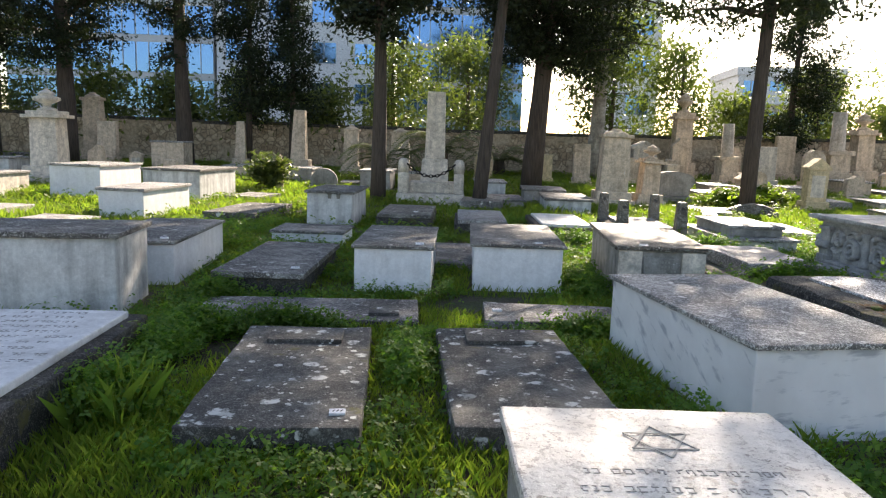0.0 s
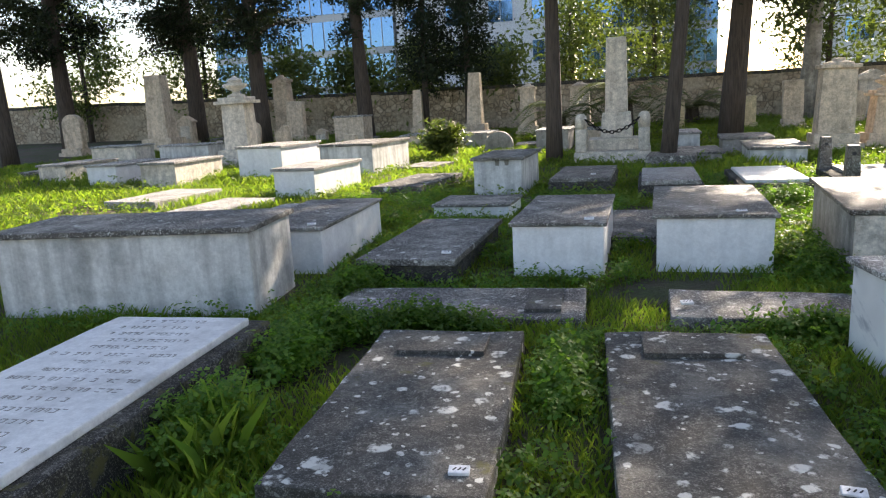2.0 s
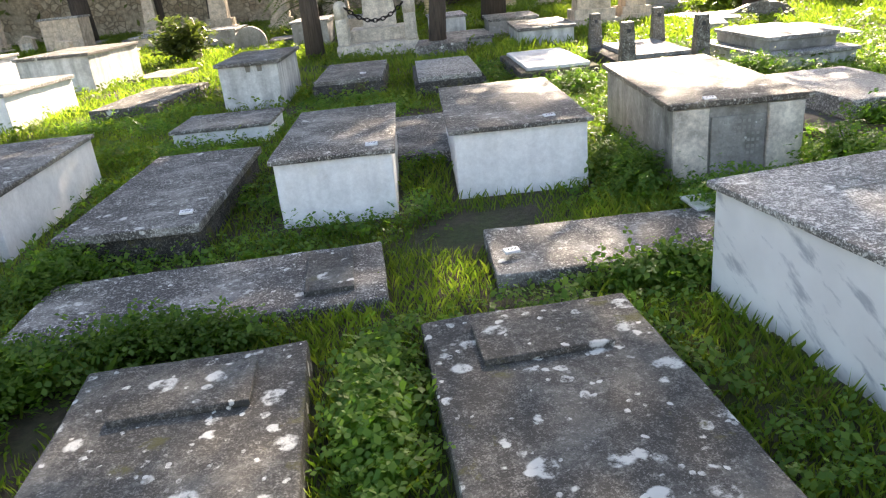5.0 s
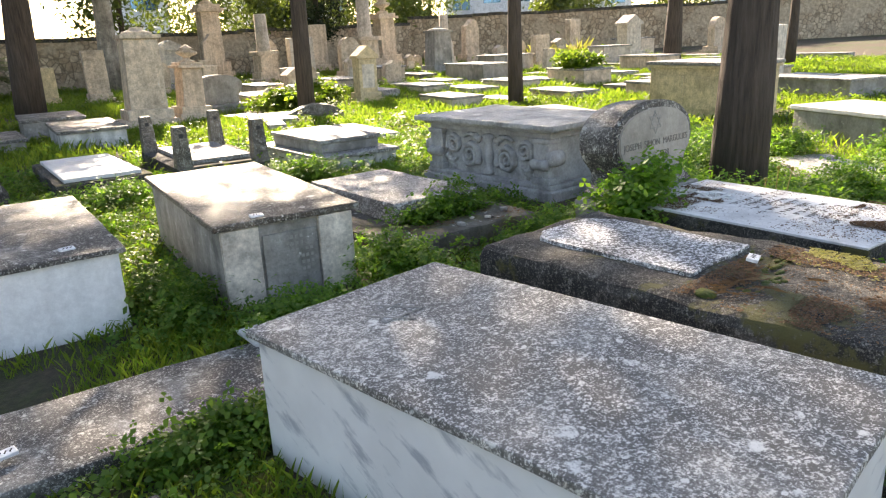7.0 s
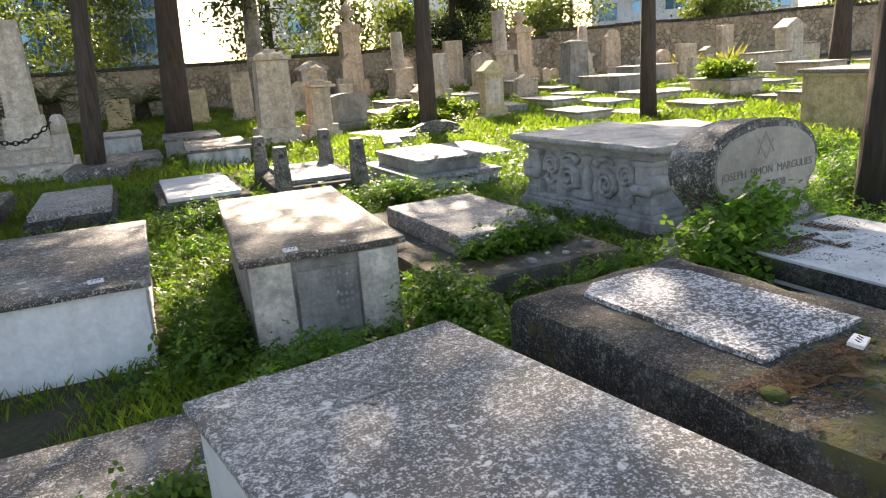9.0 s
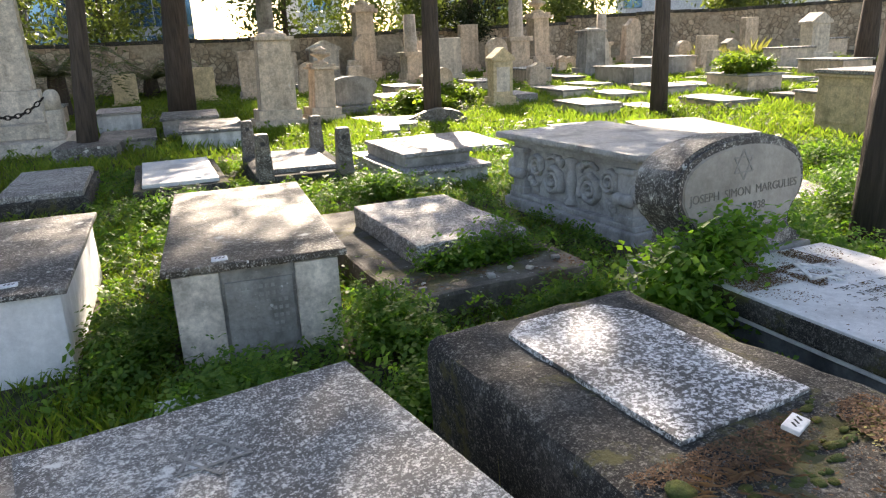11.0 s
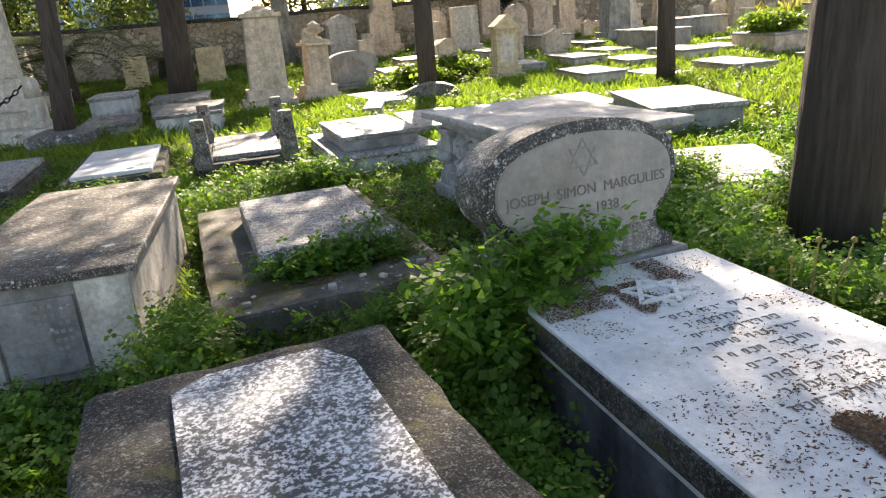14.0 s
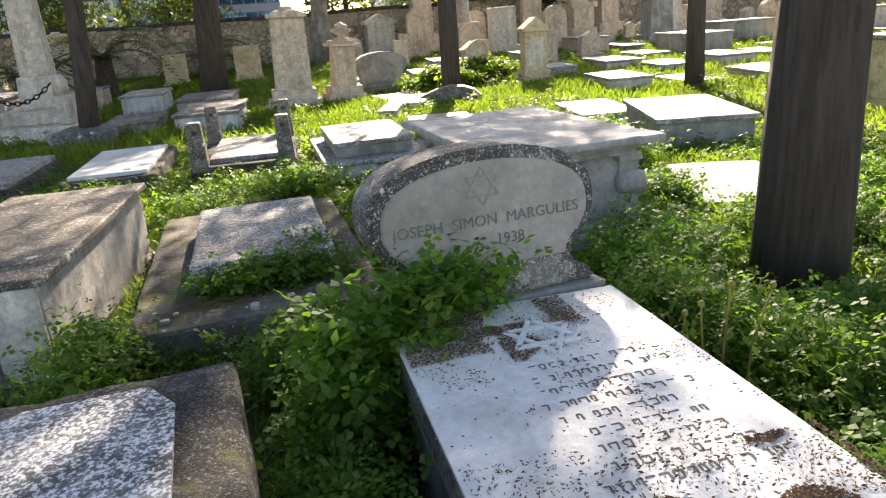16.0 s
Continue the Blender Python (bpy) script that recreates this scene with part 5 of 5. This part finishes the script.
weeds("far_weeds", np.column_stack([pts, rng_w.uniform(0.4, 1.0, len(pts))]), 10, 0.22, 0.055, 0.34, GRASS, "leafy sunlit weeds among the far tombs", 10)


def bush(name, x, y, z, spread, height, stems, leaves, size, mat, label, seed, category="plant"):
    """A leafy plant of branching stems with many small leaves."""
    rng = np.random.default_rng(seed)
    t = thing(name, pose(x, y, z), label, category)
    centres = []
    bm = bmesh.new()
    for i in range(stems):
        a, out = rng.uniform(0, 2 * math.pi), rng.uniform(0.2, 1.0)
        tip = Vector((math.cos(a) * spread[0] * out, math.sin(a) * spread[1] * out, height * rng.uniform(0.45, 1.0) * (1.1 - 0.5 * out)))
        st_bm = tube([(0.3 * tip.x * 0.4, 0.3 * tip.y * 0.4, 0), tuple(tip * 0.55 + Vector((0, 0, 0.04))), tuple(tip)], [0.006, 0.005, 0.003], 4)
        me = bpy.data.meshes.new("tmp")
        st_bm.to_mesh(me)
        st_bm.free()
        bm.from_mesh(me)
        bpy.data.meshes.remove(me)
        centres += [tip, tip * 0.8, tip * 0.6]
    tagged(part("stem", bm, WEED, t), kind="stuff")
    c = np.repeat(np.asarray(centres, float), max(1, leaves // 2), axis=0)
    v, f = trefoils(rng, c + rng.normal(size=c.shape) * np.array((0.05 + 0.12 * spread[0], 0.05 + 0.12 * spread[1], 0.05)), size * 1.25)
    v[:, 2] = np.maximum(v[:, 2], 0.01)
    soup("leaves", v, f, mat, t)
    return t


bush("parsley_bush", 4.17, 5.33, rise(4.2, 5.3), (0.40, 0.26), 0.80, 50, 22, 0.034, WEED, "bushy green weed against the headstone foot", 3)
bush("parsley_bush", 4.52, 5.42, 0.42, (0.28, 0.05), 0.30, 20, 12, 0.03, WEED, "sparse leafy weed before the headstone face", 4)
bush("trailing_weed", 3.86, 6.93, 0.14, (0.46, 0.07), 0.16, 36, 22, 0.026, WEED, "trailing green weed along a slab edge", 5)
bush("trailing_weed", 4.10, 7.15, 0.15, (0.20, 0.18), 0.18, 22, 18, 0.026, WEED, "trailing green weed beside a tomb slab", 6)
for i, (x, y, sx, sy, h) in enumerate(((5.75, 5.6, 0.35, 0.5, 0.42), (5.95, 4.9, 0.4, 0.5, 0.40), (6.2, 6.6, 0.5, 0.4, 0.45), (5.9, 6.25, 0.4, 0.35, 0.45), (7.5, 6.7, 0.6, 0.5, 0.4), (7.3, 5.2, 0.4, 0.4, 0.35), (2.05, 6.0, 0.3, 0.4, 0.25), (2.95, 6.3, 0.25, 0.5, 0.35),
                                        (1.62, 6.9, 0.2, 0.6, 0.25), (3.98, 5.9, 0.3, 0.3, 0.35), (3.95, 5.0, 0.14, 0.5, 0.3), (-1.9, 4.9, 0.35, 0.25, 0.25), (-2.0, 4.4, 0.2, 0.4, 0.25), (-1.2, 5.1, 0.5, 0.12, 0.2), (5.6, 3.7, 0.3, 0.3, 0.35), (8.4, 7.3, 0.5, 0.4, 0.35), (9.3, 8.3, 0.5, 0.5, 0.35), (9.0, 6.6, 0.5, 0.4, 0.35), (7.0, 7.7, 0.5, 0.3, 0.3), (9.7, 5.4, 0.5, 0.5, 0.35), (6.6, 5.3, 0.4, 0.3, 0.28), (8.6, 4.7, 0.5, 0.4, 0.3), (7.6, 9.4, 0.5, 0.4, 0.3), (2.2, 10.6, 0.6, 0.3, 0.3), (4.3, 10.2, 0.6, 0.3, 0.3), (-2.15, 6.2, 0.2, 0.3, 0.2), (-1.9, 3.4, 0.2, 0.35, 0.3), (-0.27, 4.3, 0.10, 0.5, 0.16), (1.2, 5.2, 0.4, 0.08, 0.12), (4.42, 3.70, 0.22, 0.14, 0.50), (4.98, 3.66, 0.30, 0.16, 0.52), (5.42, 4.05, 0.16, 0.30, 0.45), (3.0, 5.55, 0.4, 0.2, 0.3), (3.9, 4.55, 0.12, 0.5, 0.36))):
    bush("weed_clump", x, y, rise(x, y), (sx, sy), h, 40, 34, 0.022, WEED, "clump of leafy green weeds", 70 + i)
bush("oleander_shrub", -4.55, 20.4, rise(-4.5, 20.4), (0.7, 0.6), 1.3, 40, 12, 0.10, OLIVE, "pale-leaved shrub among the tombs", 20, "shrub")
for x, y in ((10.1, 20.2), (8.6, 19.0), (17.2, 16.8), (24.2, 22.0), (22.8, 22.6)):
    bush("grass_tussock", x, y, rise(x, y) + (0.4 if x == 17.2 else 0), (0.8, 0.7), 0.55, 50, 22, 0.08, GRASS, "sunlit leafy green tussock among the tombs", int(x * 7), "shrub")


def litter(name, x, y, z, turn, w, l, count, size, mat, label, seed, bias=0.0, slim=0.35):
    """Dead leaves and needles lying flat on a slab, in drifts."""
    rng = np.random.default_rng(seed)
    q = np.column_stack([rng.uniform(-w / 2, w / 2, count * 4), rng.uniform(-l / 2, l / 2, count * 4)])
    q = q[(patchy(q, 4.5, seed) + bias * q[:, 0] > 0.10) | (rng.random(len(q)) < 0.06)][:count]
    n = len(q)
    a = rng.uniform(0, 2 * np.pi, n)
    s = size * rng.uniform(0.5, 1.4, n)
    d = np.column_stack([np.cos(a) * s, np.sin(a) * s, rng.uniform(0, 0.3, n) * s])
    e = np.column_stack([-np.sin(a) * s * slim, np.cos(a) * s * slim, rng.uniform(0, 0.3, n) * s])
    p = np.column_stack([q, np.full(n, 0.004)])
    v = np.stack([p - d, p - e, p + d, p + e], 1).reshape(-1, 3)
    v[:, 2] = np.maximum(v[:, 2], 0.002)
    ob = tagged(soup(name, v, np.arange(4 * n).reshape(-1, 4), mat), label, "dead leaves", kind="stuff")
    ob.matrix_world = pose(x, y, z, 0, 0, turn)
    return ob


GZ = rise(4.7, 4.5)
litter("dead_leaves", 4.71, 4.66, GZ + 0.483, -2.5, 0.96, 1.54, 2600, 0.006, DRY, "brown dead leaves drifted on the marble slab", 3)
litter("dead_leaves", 4.76, 5.09, GZ + 0.482, 0, 0.34, 0.30, 1700, 0.006, DRY, "brown needles caught round the raised star", 21, bias=-0.6)
litter("dead_leaves", 4.4, 5.2, GZ + 0.483, 1, 0.3, 0.3, 1500, 0.006, DRY, "brown dead leaves by the headstone", 6)
litter("dead_leaves", 3.55, 3.62, rise(3.2, 4.2) + 0.585, 2, 0.3, 0.7, 1600, 0.010, STRAW, "dry straw and needles on rough stone", 4)
litter("dead_leaves", 3.3, 3.42, rise(3.2, 4.2) + 0.585, 2, 0.8, 0.28, 2600, 0.007, DRY, "brown needles on rough stone", 5)
litter("dead_leaves", 3.8, 6.68, rise(3.8, 7.7) + 0.203, -1, 1.3, 0.3, 500, 0.012, DRY, "dead leaves on a mossy tomb base", 7)
litter("dead_leaves", 4.74, 4.08, GZ + 0.483, -2.5, 0.92, 0.42, 6500, 0.007, DRY, "drift of brown needles at the slab foot", 8, bias=0.35)
litter("dead_leaves", 4.62, 5.30, GZ + 0.483, -2.5, 0.70, 0.26, 2600, 0.006, DRY, "brown needles along the headstone foot", 9)
litter("dead_leaves", 6.9, 4.9, rise(6.9, 4.9) + 0.02, 10, 1.5, 1.1, 3500, 0.014, DRY, "brown leaf litter on bare soil", 10)
grass("grass_tuft", -2.02, -1.68, 3.05, 3.55, 1100, 0.26, 0.012, GRASS, "long-bladed grass tuft beside a low tomb", 31, threshold=-1.0)
grass("grass_tuft", -1.75, -1.45, 4.9, 5.2, 700, 0.22, 0.010, GRASS, "long-bladed grass tuft by a slab", 32, threshold=-1.0)
grass("dry_grass_tuft", 2.44, 2.66, 4.0, 4.9, 260, 0.42, 0.006, STRAW, "dry arching grass stalks beside rough stone", 33, threshold=-1.0)
grass("dry_grass_tuft", 22.2, 25.0, 22.4, 24.6, 120, 0.7, 0.02, STRAW, "high dry grass near the boundary wall", 34, threshold=-1.0)


# ---- small loose things ----
def moss_cushions(name, spots, label, seed):
    """Rounded cushions of moss."""
    rng = random.Random(seed)
    bm = bmesh.new()
    for x, y, z, r in spots:
        got = bmesh.ops.create_icosphere(bm, subdivisions=2, radius=1.0)
        sx, sy = r * rng.uniform(0.8, 1.4), r * rng.uniform(0.7, 1.1)
        for v in got["verts"]:
            k = 1 + 0.25 * noise.noise(v.co * 2.0 + Vector((x * 9, y * 9, 0)))
            v.co = Vector((x + v.co.x * sx * k, y + v.co.y * sy * k, z + v.co.z * r * 0.42 * k))
    return tagged(part(name, bm, MOSS, smooth=True), label, "moss", kind="stuff")


rng_m = random.Random(4)
F_TOP = rise(3.2, 4.2) + 0.578
spots = [(2.83, 4.0, F_TOP, 0.045), (2.98, 3.86, F_TOP, 0.02)]
for i in range(46):
    f = rng_m.random()
    spots.append((2.98 + 0.64 * f + rng_m.gauss(0, 0.03), 3.84 + 0.22 * f + rng_m.gauss(0, 0.035), F_TOP, rng_m.uniform(0.008, 0.022)))
for i in range(14):
    f = i / 13
    spots.append((3.30 + 0.27 * f, 4.10 + 0.06 * f + rng_m.gauss(0, 0.008), F_TOP, rng_m.uniform(0.008, 0.018)))
moss_cushions("moss", spots, "green moss cushions on the rough stone", 1)
moss_cushions("moss", [(1.22 + rng_m.gauss(0, 0.10), 4.55 + rng_m.gauss(0, 0.28), rise(1.2, 4.5), rng_m.uniform(0.03, 0.07)) for i in range(60)], "yellow-green moss on damp soil", 2)


def stone_bit(name, x, y, z, turn, w, l, h, mat, label, tilt=0.0, seed=1):
    t = thing(name, pose(x, y, z, tilt, 0, turn), label, "stone")
    part("stone", block(w, l, h, (0, 0, 0), 0.3 * h, wear=0.12 * h, cuts=2, seed=seed), mat, t)
    return t


stone_bit("marble_offcut", 1.80, 6.0, rise(1.6, 6.0) + 0.088, 0, 0.22, 0.26, 0.02, MARBLE, "thin white marble offcut lying on a slab")
stone_bit("white_plate", 6.08, 4.57, rise(6.1, 4.6) + 0.06, 25, 0.13, 0.10, 0.03, MARBLE, "small white marble plate by a broken stone")
stone_bit("rough_stone", 5.72, 3.42, rise(5.7, 3.4) - 0.02, -30, 0.62, 0.8, 0.32, SLAB_DARK, "rough dark lichened stone beside the ledger", seed=5)
H_TOP = rise(3.8, 7.7) + 0.195
for i, (x, y, w) in enumerate(((3.28, 6.62, 0.05), (3.33, 6.72, 0.03), (3.75, 6.60, 0.07), (4.05, 6.62, 0.05), (4.32, 6.72, 0.06), (3.95, 6.70, 0.04))):
    stone_bit("pebble", x, y, H_TOP, i * 40, w, w * 0.7, w * 0.5, LIME_PALE if i % 2 else CEMENT, "small pale pebble on the mossy tomb base", seed=i)
for x, y, h, bend in ((5.40, 5.16, 0.42, 0.02), (5.44, 5.06, 0.50, -0.02), (5.50, 5.02, 0.58, 0.02), (5.60, 5.00, 0.55, 0.10)):
    t = thing("flower_stalk", pose(x, y, rise(x, y) - 0.02), "tall yellow-green stalk with a small flower head", "plant", "flower stalks by the ledger")
    part("stalk", tube([(0, 0, 0), (bend * 0.2, 0, h * 0.6), (bend, 0, h)], [0.006, 0.005, 0.004], 6), STRAW, t, smooth=True)
    part("flower_head", lathe([(0.003, 0), (0.012, 0.008), (0.014, 0.02), (0.006, 0.03)], 8, (bend, 0, h - 0.004)), STRAW, t, smooth=True)
litter("dead_leaves", 3.2, 3.72, rise(3.2, 4.2) + 0.583, 2, 0.92, 0.80, 9000, 0.007, DRY, "brown needles drifted on rough dark stone", 15)
litter("dry_twigs", 3.05, 3.86, rise(3.2, 4.2) + 0.59, 2, 0.4, 0.3, 70, 0.035, DRY, "pale dry twigs on rough dark stone", 16, slim=0.03)
